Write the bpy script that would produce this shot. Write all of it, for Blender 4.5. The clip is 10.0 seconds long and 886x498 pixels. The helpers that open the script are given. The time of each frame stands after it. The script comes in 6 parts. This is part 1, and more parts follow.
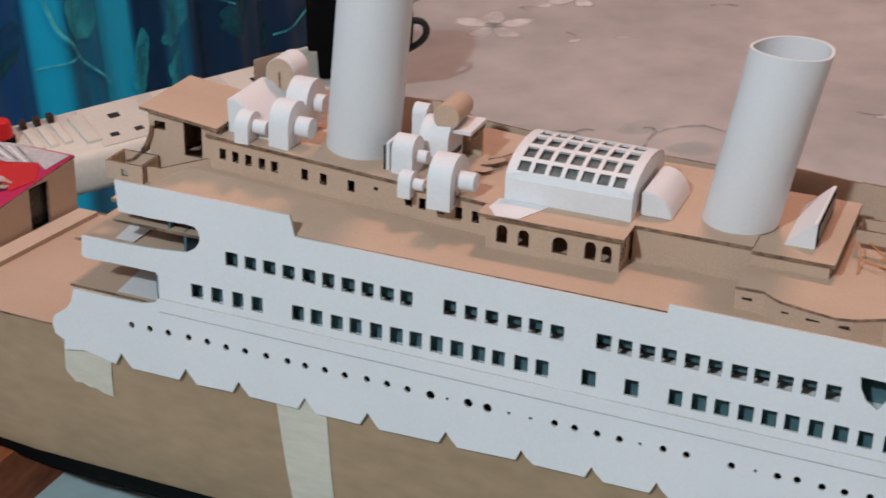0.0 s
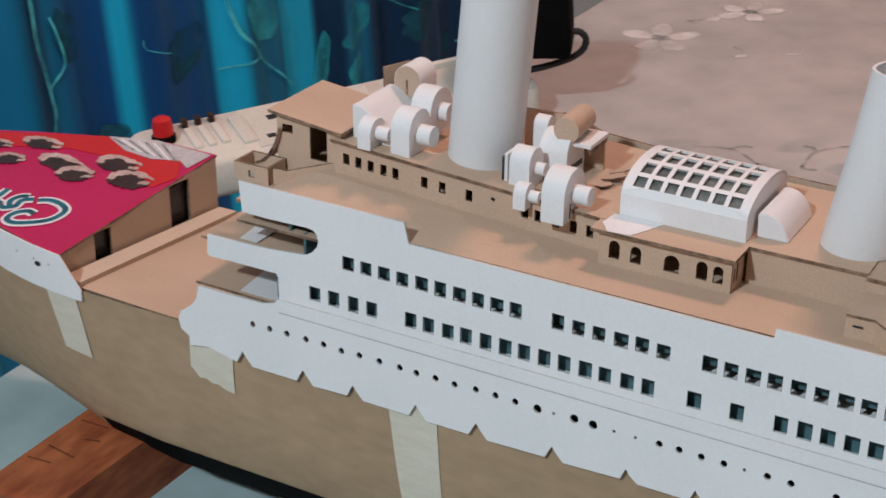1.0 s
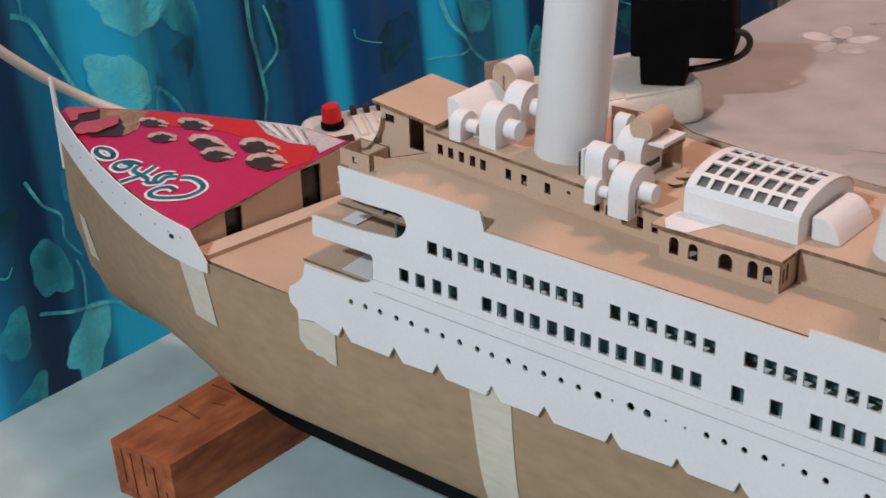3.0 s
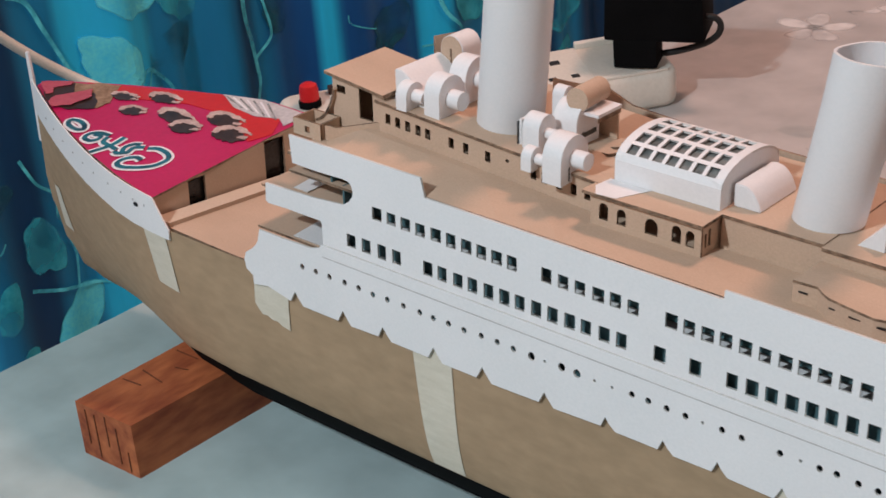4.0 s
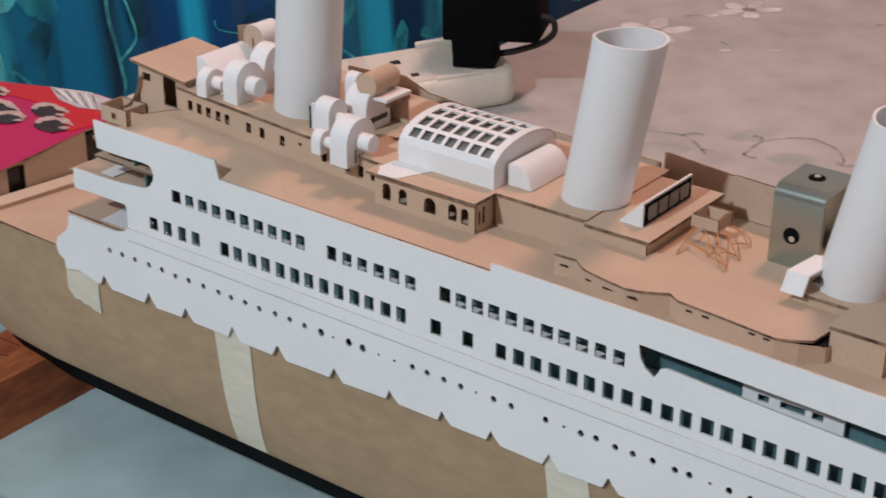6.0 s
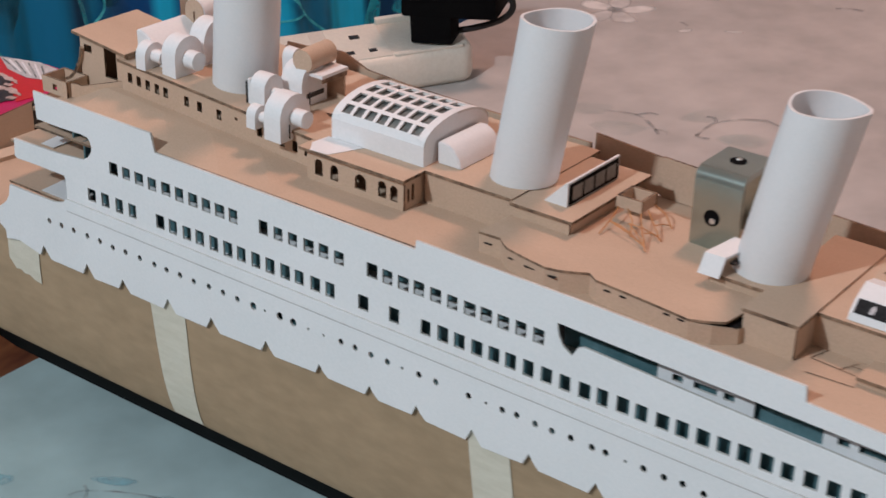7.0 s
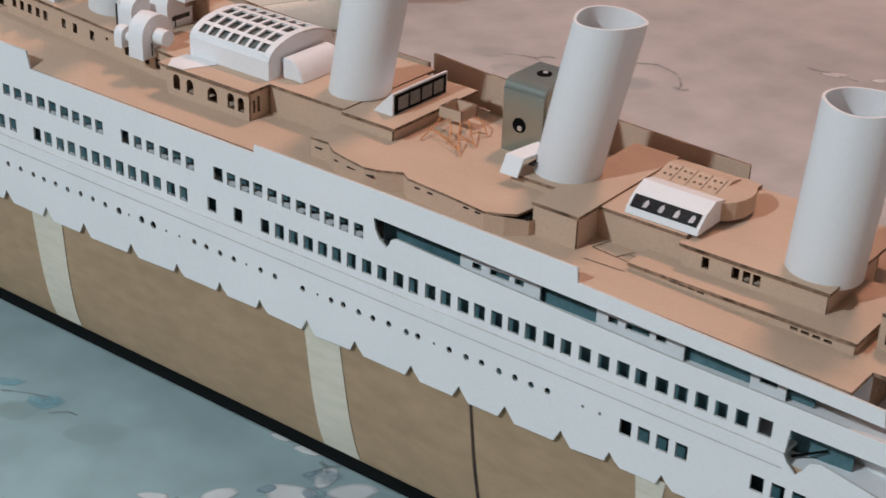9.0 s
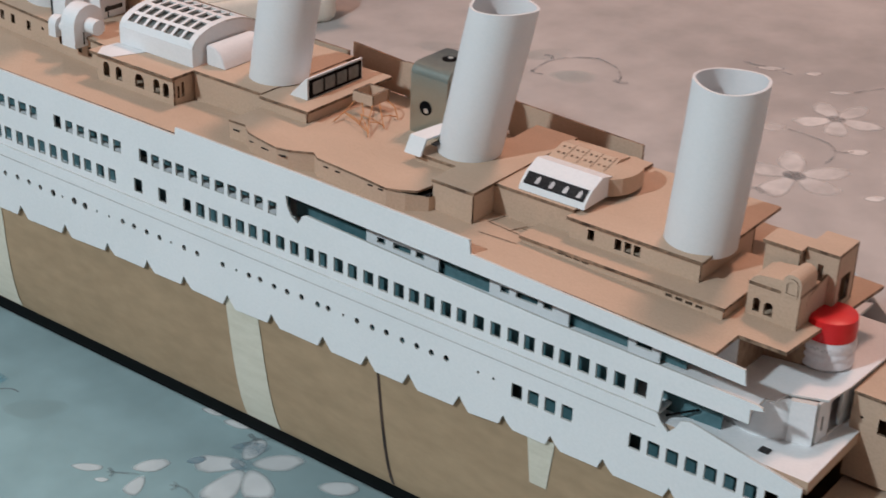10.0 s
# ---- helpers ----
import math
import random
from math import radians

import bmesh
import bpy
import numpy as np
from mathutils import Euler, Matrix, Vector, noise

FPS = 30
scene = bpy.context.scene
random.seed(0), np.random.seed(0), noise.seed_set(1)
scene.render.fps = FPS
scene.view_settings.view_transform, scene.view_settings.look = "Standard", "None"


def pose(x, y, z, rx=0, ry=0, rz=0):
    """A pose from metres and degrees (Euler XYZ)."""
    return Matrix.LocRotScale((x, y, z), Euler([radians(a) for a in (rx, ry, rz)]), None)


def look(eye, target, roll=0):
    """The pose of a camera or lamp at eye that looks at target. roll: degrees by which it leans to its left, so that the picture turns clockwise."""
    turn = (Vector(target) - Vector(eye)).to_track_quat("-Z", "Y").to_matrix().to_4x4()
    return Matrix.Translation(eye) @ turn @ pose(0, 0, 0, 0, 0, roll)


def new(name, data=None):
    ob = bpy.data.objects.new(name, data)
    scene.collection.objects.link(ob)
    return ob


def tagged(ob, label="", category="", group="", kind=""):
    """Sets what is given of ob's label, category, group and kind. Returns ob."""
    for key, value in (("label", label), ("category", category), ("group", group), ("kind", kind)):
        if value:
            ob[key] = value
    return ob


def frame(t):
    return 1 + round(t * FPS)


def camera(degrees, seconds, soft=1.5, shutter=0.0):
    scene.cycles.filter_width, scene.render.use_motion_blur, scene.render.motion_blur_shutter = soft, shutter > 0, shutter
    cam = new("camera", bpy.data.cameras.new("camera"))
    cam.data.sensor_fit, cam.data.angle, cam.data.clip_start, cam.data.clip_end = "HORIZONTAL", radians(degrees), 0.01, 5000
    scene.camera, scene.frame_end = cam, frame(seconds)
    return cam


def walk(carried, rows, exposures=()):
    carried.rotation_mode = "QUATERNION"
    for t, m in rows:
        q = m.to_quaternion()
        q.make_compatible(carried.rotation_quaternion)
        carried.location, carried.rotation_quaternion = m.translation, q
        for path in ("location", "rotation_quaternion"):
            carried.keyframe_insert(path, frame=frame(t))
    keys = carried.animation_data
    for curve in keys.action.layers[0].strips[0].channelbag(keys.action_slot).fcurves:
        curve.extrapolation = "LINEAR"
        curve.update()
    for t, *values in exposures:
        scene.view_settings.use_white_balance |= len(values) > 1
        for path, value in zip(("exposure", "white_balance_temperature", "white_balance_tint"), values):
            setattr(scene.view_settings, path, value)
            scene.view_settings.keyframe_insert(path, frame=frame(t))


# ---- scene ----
# The camera is held in the hand over a table and carried along a cardboard ship model.
cam = camera(29.40, 10.0, soft=1.6, shutter=0.5)
walk(cam, [
    (0, look((0.3551, -0.5533, 0.5555), (0.1077, -0.0843, 0.2748), -2.47)),
    (0.5, look((0.3581, -0.5419, 0.5557), (0.0855, -0.0879, 0.2735), -3.48)),
    (1, look((0.3846, -0.5332, 0.5542), (0.0771, -0.0976, 0.2791), -3.52)),
    (1.5, look((0.4056, -0.5267, 0.5584), (0.0733, -0.1102, 0.2825), -4.41)),
    (2, look((0.4291, -0.5217, 0.5616), (0.0592, -0.1366, 0.2880), -5.30)),
    (2.3, look((0.4474, -0.5161, 0.5637), (0.0714, -0.1356, 0.2920), -5.48)),
    (2.5, look((0.4524, -0.5100, 0.5614), (0.0719, -0.1330, 0.2911), -5.64)),
    (2.7, look((0.4601, -0.5100, 0.5639), (0.0814, -0.1316, 0.2930), -5.39)),
    (3.8, look((0.5095, -0.5078, 0.5649), (0.1287, -0.1336, 0.2912), -5.15)),
    (4, look((0.5205, -0.5071, 0.5609), (0.1374, -0.1342, 0.2886), -5.09)),
    (4.5, look((0.5457, -0.5041, 0.5618), (0.1613, -0.1316, 0.2909), -5.32)),
    (5, look((0.5742, -0.5065, 0.5606), (0.1952, -0.1259, 0.2932), -4.65)),
    (5.2, look((0.5776, -0.5081, 0.5599), (0.1997, -0.1262, 0.2930), -4.48)),
    (5.5, look((0.5902, -0.5034, 0.5601), (0.2147, -0.1208, 0.2907), -4.57)),
    (5.7, look((0.5867, -0.5007, 0.5550), (0.2172, -0.1095, 0.2894), -4.05)),
    (6.8, look((0.5834, -0.4750, 0.5542), (0.2349, -0.0754, 0.2733), -3.16)),
    (7, look((0.6082, -0.4808, 0.5575), (0.2544, -0.0839, 0.2794), -2.40)),
    (7.5, look((0.6461, -0.4894, 0.5610), (0.2808, -0.0986, 0.2893), -2.69)),
    (7.7, look((0.6648, -0.4891, 0.5586), (0.2984, -0.0990, 0.2873), -2.69)),
    (8, look((0.6693, -0.4914, 0.5606), (0.3039, -0.1011, 0.2883), -2.51)),
    (8.5, look((0.6922, -0.4954, 0.5599), (0.3354, -0.1002, 0.2834), -1.98)),
    (9, look((0.7167, -0.4909, 0.5589), (0.3676, -0.0958, 0.2724), -1.72)),
    (9.2, look((0.7244, -0.4896, 0.5600), (0.3749, -0.0950, 0.2734), -1.75)),
    (9.5, look((0.7471, -0.4934, 0.5610), (0.3971, -0.0970, 0.2775), -1.40)),
    (10, look((0.7762, -0.4958, 0.5651), (0.4279, -0.0990, 0.2801), -1.69)),
], [(0.0, -0.06, 6450, 9), (1.0, -0.06, 6480, 9), (2.5, 0.02, 6600, 11), (4.5, 0.07, 6720, 12), (5.5, 0.02, 6680, 12), (7.0, -0.04, 6520, 11), (8.5, -0.04, 6450, 9), (10.0, 0.0, 6380, 6)])

# ---- light: a closed room with a cool lamp before the table and a warm one behind it ----
world = bpy.data.worlds.new("room_air")
scene.world = world
world.use_nodes = True
world.node_tree.nodes["Background"].inputs[0].default_value = (0.5, 0.5, 0.55, 1)
world.node_tree.nodes["Background"].inputs[1].default_value = 0.006


def lamp(name, eye, target, size, watts, colour):
    data = bpy.data.lights.new(name, "AREA")
    data.shape, data.size, data.energy, data.color = "DISK", size, watts, colour
    ob = new(name, data)
    ob.matrix_world = look(eye, target)
    return ob


lamp("ceiling_lamp_cool", (0.0, -1.58, 1.66), (0.2, 0.06, 0.15), 0.12, 30.5, (0.81, 0.92, 1.0))
lamp("ceiling_lamp_warm", (0.20, 1.30, 2.36), (0.2, 0.06, 0.2), 0.46, 29.5, (1.0, 0.55, 0.43))

# ---- materials ----


def surf(name, a, b, rough=0.8, fine=900.0, broad=40.0, bump=0.15, metal=0.0, stretch=(1, 1, 1), spec=0.4, sheen=0.0):
    """A surface whose colour wanders between a and b at two scales, with fine relief."""
    m = bpy.data.materials.new(name)
    m.use_nodes = True
    nt = m.node_tree
    n, ln = nt.nodes, nt.links
    bs = n["Principled BSDF"]
    tc = n.new("ShaderNodeTexCoord")
    mp = n.new("ShaderNodeMapping")
    mp.inputs["Scale"].default_value = stretch
    ln.new(tc.outputs["Object"], mp.inputs["Vector"])
    n1, n2 = n.new("ShaderNodeTexNoise"), n.new("ShaderNodeTexNoise")
    for node, s, d in ((n1, fine, 3.0), (n2, broad, 4.0)):
        node.inputs["Scale"].default_value = s
        node.inputs["Detail"].default_value = d
        ln.new(mp.outputs[0], node.inputs["Vector"])
    add = n.new("ShaderNodeMath")
    add.operation = "ADD"
    ln.new(n1.outputs[0], add.inputs[0])
    ln.new(n2.outputs[0], add.inputs[1])
    half = n.new("ShaderNodeMath")
    half.operation = "MULTIPLY"
    half.inputs[1].default_value = 0.5
    ln.new(add.outputs[0], half.inputs[0])
    ramp = n.new("ShaderNodeValToRGB")
    ramp.color_ramp.elements[0].position, ramp.color_ramp.elements[1].position = 0.36, 0.64
    ramp.color_ramp.elements[0].color, ramp.color_ramp.elements[1].color = (*a, 1), (*b, 1)
    ln.new(half.outputs[0], ramp.inputs[0])
    ln.new(ramp.outputs[0], bs.inputs["Base Color"])
    bs.inputs["Roughness"].default_value = rough
    bs.inputs["Metallic"].default_value = metal
    bs.inputs["Specular IOR Level"].default_value = spec
    if sheen:
        bs.inputs["Sheen Weight"].default_value = sheen
    bp = n.new("ShaderNodeBump")
    bp.inputs["Strength"].default_value = bump
    bp.inputs["Distance"].default_value = 0.0006
    ln.new(half.outputs[0], bp.inputs["Height"])
    ln.new(bp.outputs[0], bs.inputs["Normal"])
    return m


KRAFT = surf("kraft_card", (0.485, 0.352, 0.257), (0.58, 0.424, 0.315), 0.85, 900, 16, 0.12, stretch=(1, 2.2, 1))
KRAFT_HULL = surf("hull_card", (0.330, 0.232, 0.142), (0.415, 0.292, 0.182), 0.8, 120, 9, 0.15, stretch=(0.6, 1, 1.4))
LIT_CARD = surf("lit_deck_card", (0.60, 0.47, 0.36), (0.66, 0.53, 0.42), 0.85, 700, 16, 0.1)
EDGE = surf("burnt_card_edge", (0.05, 0.030, 0.020), (0.36, 0.24, 0.16), 0.9, 300, 45, 0.3)
PAPER = surf("white_card", (0.74, 0.75, 0.76), (0.80, 0.80, 0.81), 0.6, 700, 18, 0.08)
THIN = surf("thin_white_paper", (0.80, 0.81, 0.82), (0.85, 0.85, 0.86), 0.6, 700, 18, 0.06)
glow, blend = THIN.node_tree.nodes.new("ShaderNodeBsdfTranslucent"), THIN.node_tree.nodes.new("ShaderNodeMixShader")
glow.inputs[0].default_value = (0.80, 0.80, 0.81, 1)
blend.inputs[0].default_value = 0.16
THIN.node_tree.links.new(THIN.node_tree.nodes["Principled BSDF"].outputs[0], blend.inputs[1])
THIN.node_tree.links.new(glow.outputs[0], blend.inputs[2])
THIN.node_tree.links.new(blend.outputs[0], THIN.node_tree.nodes["Material Output"].inputs[0])
PAPER_EDGE = surf("white_card_edge", (0.50, 0.49, 0.47), (0.66, 0.65, 0.63), 0.8, 700, 40, 0.1)
TAPE = surf("masking_tape", (0.58, 0.54, 0.44), (0.68, 0.64, 0.54), 0.65, 900, 60, 0.25, stretch=(1, 1, 5))
DARK = surf("black_gloss_paper", (0.012, 0.012, 0.014), (0.03, 0.03, 0.032), 0.25, 500, 60, 0.1)
PENCIL = surf("pencil_line", (0.40, 0.39, 0.39), (0.55, 0.54, 0.54), 0.8, 900, 80, 0.0)
PINK = surf("printed_magenta_card", (0.46, 0.006, 0.075), (0.53, 0.010, 0.095), 0.35, 300, 12, 0.05)
RED = surf("printed_red_card", (0.52, 0.012, 0.012), (0.60, 0.018, 0.018), 0.35, 300, 12, 0.05)
ROSE = surf("printed_rose_card", (0.40, 0.055, 0.085), (0.50, 0.10, 0.13), 0.4, 300, 30, 0.05)
TORN = surf("torn_brown_card", (0.20, 0.12, 0.075), (0.36, 0.24, 0.16), 0.9, 300, 60, 0.3)
CREAM = surf("printed_cream", (0.40, 0.26, 0.23), (0.66, 0.50, 0.45), 0.4, 600, 90, 0.05)
COCOA = surf("printed_cocoa", (0.022, 0.010, 0.008), (0.06, 0.028, 0.02), 0.35, 400, 120, 0.05)
GREYPRINT = surf("printed_grey", (0.42, 0.40, 0.41), (0.62, 0.58, 0.58), 0.4, 300, 60, 0.05)
NAVY = surf("printed_navy", (0.010, 0.035, 0.06), (0.02, 0.20, 0.26), 0.35, 90, 60, 0.02)
WHITEPRINT = surf("printed_white", (0.78, 0.74, 0.76), (0.85, 0.82, 0.83), 0.4, 300, 40, 0.02)
WOOD = surf("red_timber", (0.22, 0.047, 0.017), (0.50, 0.152, 0.055), 0.6, 110, 22, 0.5, stretch=(1.3, 0.4, 1.3))
CLOTH = surf("table_cloth", (0.385, 0.382, 0.378), (0.525, 0.518, 0.512), 0.95, 26, 5, 0.10, sheen=0.1)
PETAL = surf("printed_petal", (0.62, 0.60, 0.585), (0.80, 0.78, 0.76), 0.95, 40, 14, 0.05)
PETAL_WHITE = surf("printed_white_petal", (0.70, 0.70, 0.69), (0.90, 0.895, 0.88), 0.95, 40, 14, 0.05)
PETAL_BLUE = surf("printed_blue_wash", (0.24, 0.38, 0.46), (0.40, 0.46, 0.49), 0.95, 300, 30, 0.2)
TWIG = surf("printed_twig", (0.19, 0.215, 0.22), (0.34, 0.35, 0.35), 0.95, 300, 60, 0.2)


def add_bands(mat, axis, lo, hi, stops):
    """Bands of tone across a cloth: (place, colour) pairs along one axis, multiplied into the colour."""
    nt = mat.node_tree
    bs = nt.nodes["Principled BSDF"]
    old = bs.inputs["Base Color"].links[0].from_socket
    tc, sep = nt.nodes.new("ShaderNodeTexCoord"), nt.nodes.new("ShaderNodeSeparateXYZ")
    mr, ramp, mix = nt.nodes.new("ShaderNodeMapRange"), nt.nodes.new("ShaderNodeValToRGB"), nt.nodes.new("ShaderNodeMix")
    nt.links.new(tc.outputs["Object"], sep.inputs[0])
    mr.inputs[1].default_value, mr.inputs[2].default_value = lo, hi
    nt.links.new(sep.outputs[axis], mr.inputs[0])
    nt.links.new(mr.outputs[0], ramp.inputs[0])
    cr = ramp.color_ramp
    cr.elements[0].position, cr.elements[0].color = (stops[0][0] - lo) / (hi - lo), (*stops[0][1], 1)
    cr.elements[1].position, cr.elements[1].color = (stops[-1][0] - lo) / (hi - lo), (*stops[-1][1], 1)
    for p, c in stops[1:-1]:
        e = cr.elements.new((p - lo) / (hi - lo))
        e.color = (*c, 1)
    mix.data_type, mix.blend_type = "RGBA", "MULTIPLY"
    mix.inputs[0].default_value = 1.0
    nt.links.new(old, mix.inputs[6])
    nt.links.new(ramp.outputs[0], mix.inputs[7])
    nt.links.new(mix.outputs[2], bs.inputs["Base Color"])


# Sheen and shade of the folds are painted in as bands, with the dye.
AZURE_LIT, TEAL, NAVY_SHADE, DEEP_SHADE = (0.012, 0.62, 1.0), (0.005, 0.235, 0.46), (0.004, 0.10, 0.33), (0.003, 0.045, 0.125)
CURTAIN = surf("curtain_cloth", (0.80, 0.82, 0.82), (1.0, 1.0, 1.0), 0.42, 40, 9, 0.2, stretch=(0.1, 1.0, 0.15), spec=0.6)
add_bands(CURTAIN, 1, -0.6, 1.15, [(-0.550, TEAL), (-0.315, AZURE_LIT), (-0.285, AZURE_LIT), (-0.270, TEAL), (-0.215, DEEP_SHADE), (-0.185, DEEP_SHADE), (-0.165, TEAL), (-0.120, TEAL), (-0.106, AZURE_LIT), (-0.005, AZURE_LIT), (0.015, TEAL), (0.130, TEAL), (0.155, DEEP_SHADE), (0.180, TEAL), (0.220, NAVY_SHADE), (0.275, NAVY_SHADE), (0.287, AZURE_LIT), (0.303, AZURE_LIT), (0.318, NAVY_SHADE), (0.460, NAVY_SHADE), (0.474, AZURE_LIT), (0.508, AZURE_LIT), (0.524, TEAL), (0.608, TEAL), (0.620, AZURE_LIT), (0.685, AZURE_LIT), (0.695, DEEP_SHADE), (0.735, DEEP_SHADE), (0.750, TEAL), (0.800, TEAL), (0.820, DEEP_SHADE), (1.030, DEEP_SHADE)])
LEAF_A = surf("printed_leaf_aqua", (0.07, 0.76, 1.0), (0.16, 0.92, 1.0), 0.5, 200, 30, 0.2)
LEAF_B = surf("printed_leaf_sage", (0.025, 0.52, 0.66), (0.07, 0.68, 0.80), 0.5, 200, 30, 0.2)
LEAF_C = surf("printed_leaf_dim", (0.008, 0.09, 0.14), (0.02, 0.17, 0.24), 0.8, 200, 30, 0.2)
TWIG_AQUA = surf("printed_branch", (0.06, 0.62, 0.74), (0.13, 0.80, 0.90), 0.5, 200, 30, 0.1)
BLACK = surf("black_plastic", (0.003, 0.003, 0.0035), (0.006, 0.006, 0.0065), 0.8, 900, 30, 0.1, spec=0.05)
CORD = surf("black_rubber", (0.010, 0.010, 0.010), (0.02, 0.02, 0.02), 0.6, 900, 30, 0.1)
IVORY = surf("ivory_plastic", (0.70, 0.66, 0.58), (0.78, 0.74, 0.66), 0.4, 300, 20, 0.03)
STEEL = surf("brushed_steel", (0.35, 0.42, 0.395), (0.42, 0.49, 0.465), 0.27, 900, 30, 0.02, metal=0.92)
BRIGHT = surf("bright_screw_steel", (0.55, 0.57, 0.55), (0.85, 0.86, 0.84), 0.3, 900, 200, 0.4, metal=0.8)
REDCAP = surf("red_plastic", (0.60, 0.010, 0.014), (0.66, 0.016, 0.020), 0.4, 300, 20, 0.03)
LABEL = surf("bottle_label", (0.66, 0.62, 0.64), (0.78, 0.74, 0.75), 0.35, 500, 120, 0.03)
# The shade behind windows and openings is put into this colour.
INNER_SHADE = surf("shade_teal_inner_card", (0.055, 0.13, 0.148), (0.10, 0.19, 0.212), 0.5, 300, 40, 0.1)
WALL = surf("painted_wall", (0.64, 0.635, 0.62), (0.70, 0.695, 0.68), 0.9, 200, 6, 0.1)
FLOOR = surf("floor_tile", (0.27, 0.26, 0.25), (0.32, 0.31, 0.295), 0.6, 200, 6, 0.1)
GLASS = surf("grey_film", (0.10, 0.11, 0.11), (0.22, 0.23, 0.22), 0.3, 300, 90, 0.05)

# The lamps' tints put into the cloth: cool before the ship, warm behind.
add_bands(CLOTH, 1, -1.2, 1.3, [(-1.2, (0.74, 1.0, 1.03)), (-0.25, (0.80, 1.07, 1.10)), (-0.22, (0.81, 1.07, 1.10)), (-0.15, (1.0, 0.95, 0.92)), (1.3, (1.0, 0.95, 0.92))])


def add_creases(mat, scale, depth):
    """Faint crossing fold lines, their shade multiplied into the cloth's colour."""
    nt = mat.node_tree
    bs = nt.nodes["Principled BSDF"]
    for way in ("X", "Y"):
        old = bs.inputs["Base Color"].links[0].from_socket
        wave, ramp, mix = nt.nodes.new("ShaderNodeTexWave"), nt.nodes.new("ShaderNodeValToRGB"), nt.nodes.new("ShaderNodeMix")
        wave.bands_direction = way
        wave.inputs["Scale"].default_value = scale
        wave.inputs["Distortion"].default_value = 9.0
        wave.inputs["Detail"].default_value = 3.0
        wave.inputs["Detail Scale"].default_value = 0.6
        ramp.color_ramp.elements[0].position, ramp.color_ramp.elements[1].position = 0.0, 0.05
        ramp.color_ramp.elements[0].color, ramp.color_ramp.elements[1].color = (1 - depth, 1 - depth, 1 - depth, 1), (1, 1, 1, 1)
        mix.data_type, mix.blend_type = "RGBA", "MULTIPLY"
        mix.inputs[0].default_value = 1.0
        nt.links.new(wave.outputs[0], ramp.inputs[0])
        nt.links.new(old, mix.inputs[6])
        nt.links.new(ramp.outputs[0], mix.inputs[7])
        nt.links.new(mix.outputs[2], bs.inputs["Base Color"])


add_creases(CLOTH, 3.2, 0.035)


def washed_out(mat, lo, hi, scale):
    """Lets the cloth show through a print, unevenly, as thin dye does."""
    nt = mat.node_tree
    noise, mr = nt.nodes.new("ShaderNodeTexNoise"), nt.nodes.new("ShaderNodeMapRange")
    nt.links.new(nt.nodes.new("ShaderNodeTexCoord").outputs["Object"], noise.inputs["Vector"])
    noise.inputs["Scale"].default_value = scale
    noise.inputs["Detail"].default_value = 3.0
    mr.inputs[1].default_value, mr.inputs[2].default_value = 0.35, 0.65
    mr.inputs[3].default_value, mr.inputs[4].default_value = lo, hi
    nt.links.new(noise.outputs[0], mr.inputs[0])
    nt.links.new(mr.outputs[0], nt.nodes["Principled BSDF"].inputs["Alpha"])


def soft_edged(mat):
    """The dye thins out towards the border of a print."""
    nt = mat.node_tree
    alpha = nt.nodes["Principled BSDF"].inputs["Alpha"]
    att, mul = nt.nodes.new("ShaderNodeAttribute"), nt.nodes.new("ShaderNodeMath")
    att.attribute_name = "dye"
    mul.operation = "MULTIPLY"
    mul.inputs[1].default_value = 1.0
    if alpha.links:
        nt.links.new(alpha.links[0].from_socket, mul.inputs[1])
    nt.links.new(att.outputs["Fac"], mul.inputs[0])
    nt.links.new(mul.outputs[0], alpha)


washed_out(PETAL_BLUE, 0.2, 0.9, 60)
washed_out(TWIG, 0.0, 0.6, 60)
washed_out(PETAL, 0.55, 1.0, 30)
washed_out(LEAF_A, 0.72, 1.0, 14)
washed_out(LEAF_B, 0.25, 0.85, 16)
washed_out(LEAF_C, 0.0, 0.8, 18)
washed_out(TWIG_AQUA, 0.35, 1.0, 30)
for mat in (PETAL, PETAL_WHITE, PETAL_BLUE, LEAF_A, LEAF_B, LEAF_C):
    soft_edged(mat)

# ---- building helpers: plans are in decimetres, meshes in metres ----
U = 0.1
ORIGIN = {}
WARP = [lambda p: Vector(p)]


def fit_to_view(p):
    """Warps the ship to fit the camera's view: its bow runs out longer and its decks lean to the far side."""
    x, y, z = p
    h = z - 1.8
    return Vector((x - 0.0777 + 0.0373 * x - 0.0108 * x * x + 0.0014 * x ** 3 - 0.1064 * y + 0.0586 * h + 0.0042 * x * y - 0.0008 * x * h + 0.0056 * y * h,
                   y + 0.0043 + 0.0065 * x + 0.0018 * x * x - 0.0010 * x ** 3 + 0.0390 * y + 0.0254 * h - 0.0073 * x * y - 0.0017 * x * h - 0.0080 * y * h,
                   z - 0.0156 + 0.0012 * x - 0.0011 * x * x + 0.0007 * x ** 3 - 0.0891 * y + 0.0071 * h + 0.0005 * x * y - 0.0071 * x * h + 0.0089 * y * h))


def thing(name, at, label, category, group="", kind=""):
    ob = new(name)
    ob.empty_display_size = 0.02
    ob.location = WARP[0](at) * U
    ORIGIN[ob.name] = WARP[0](at) * U
    return tagged(ob, label, category, group, kind)


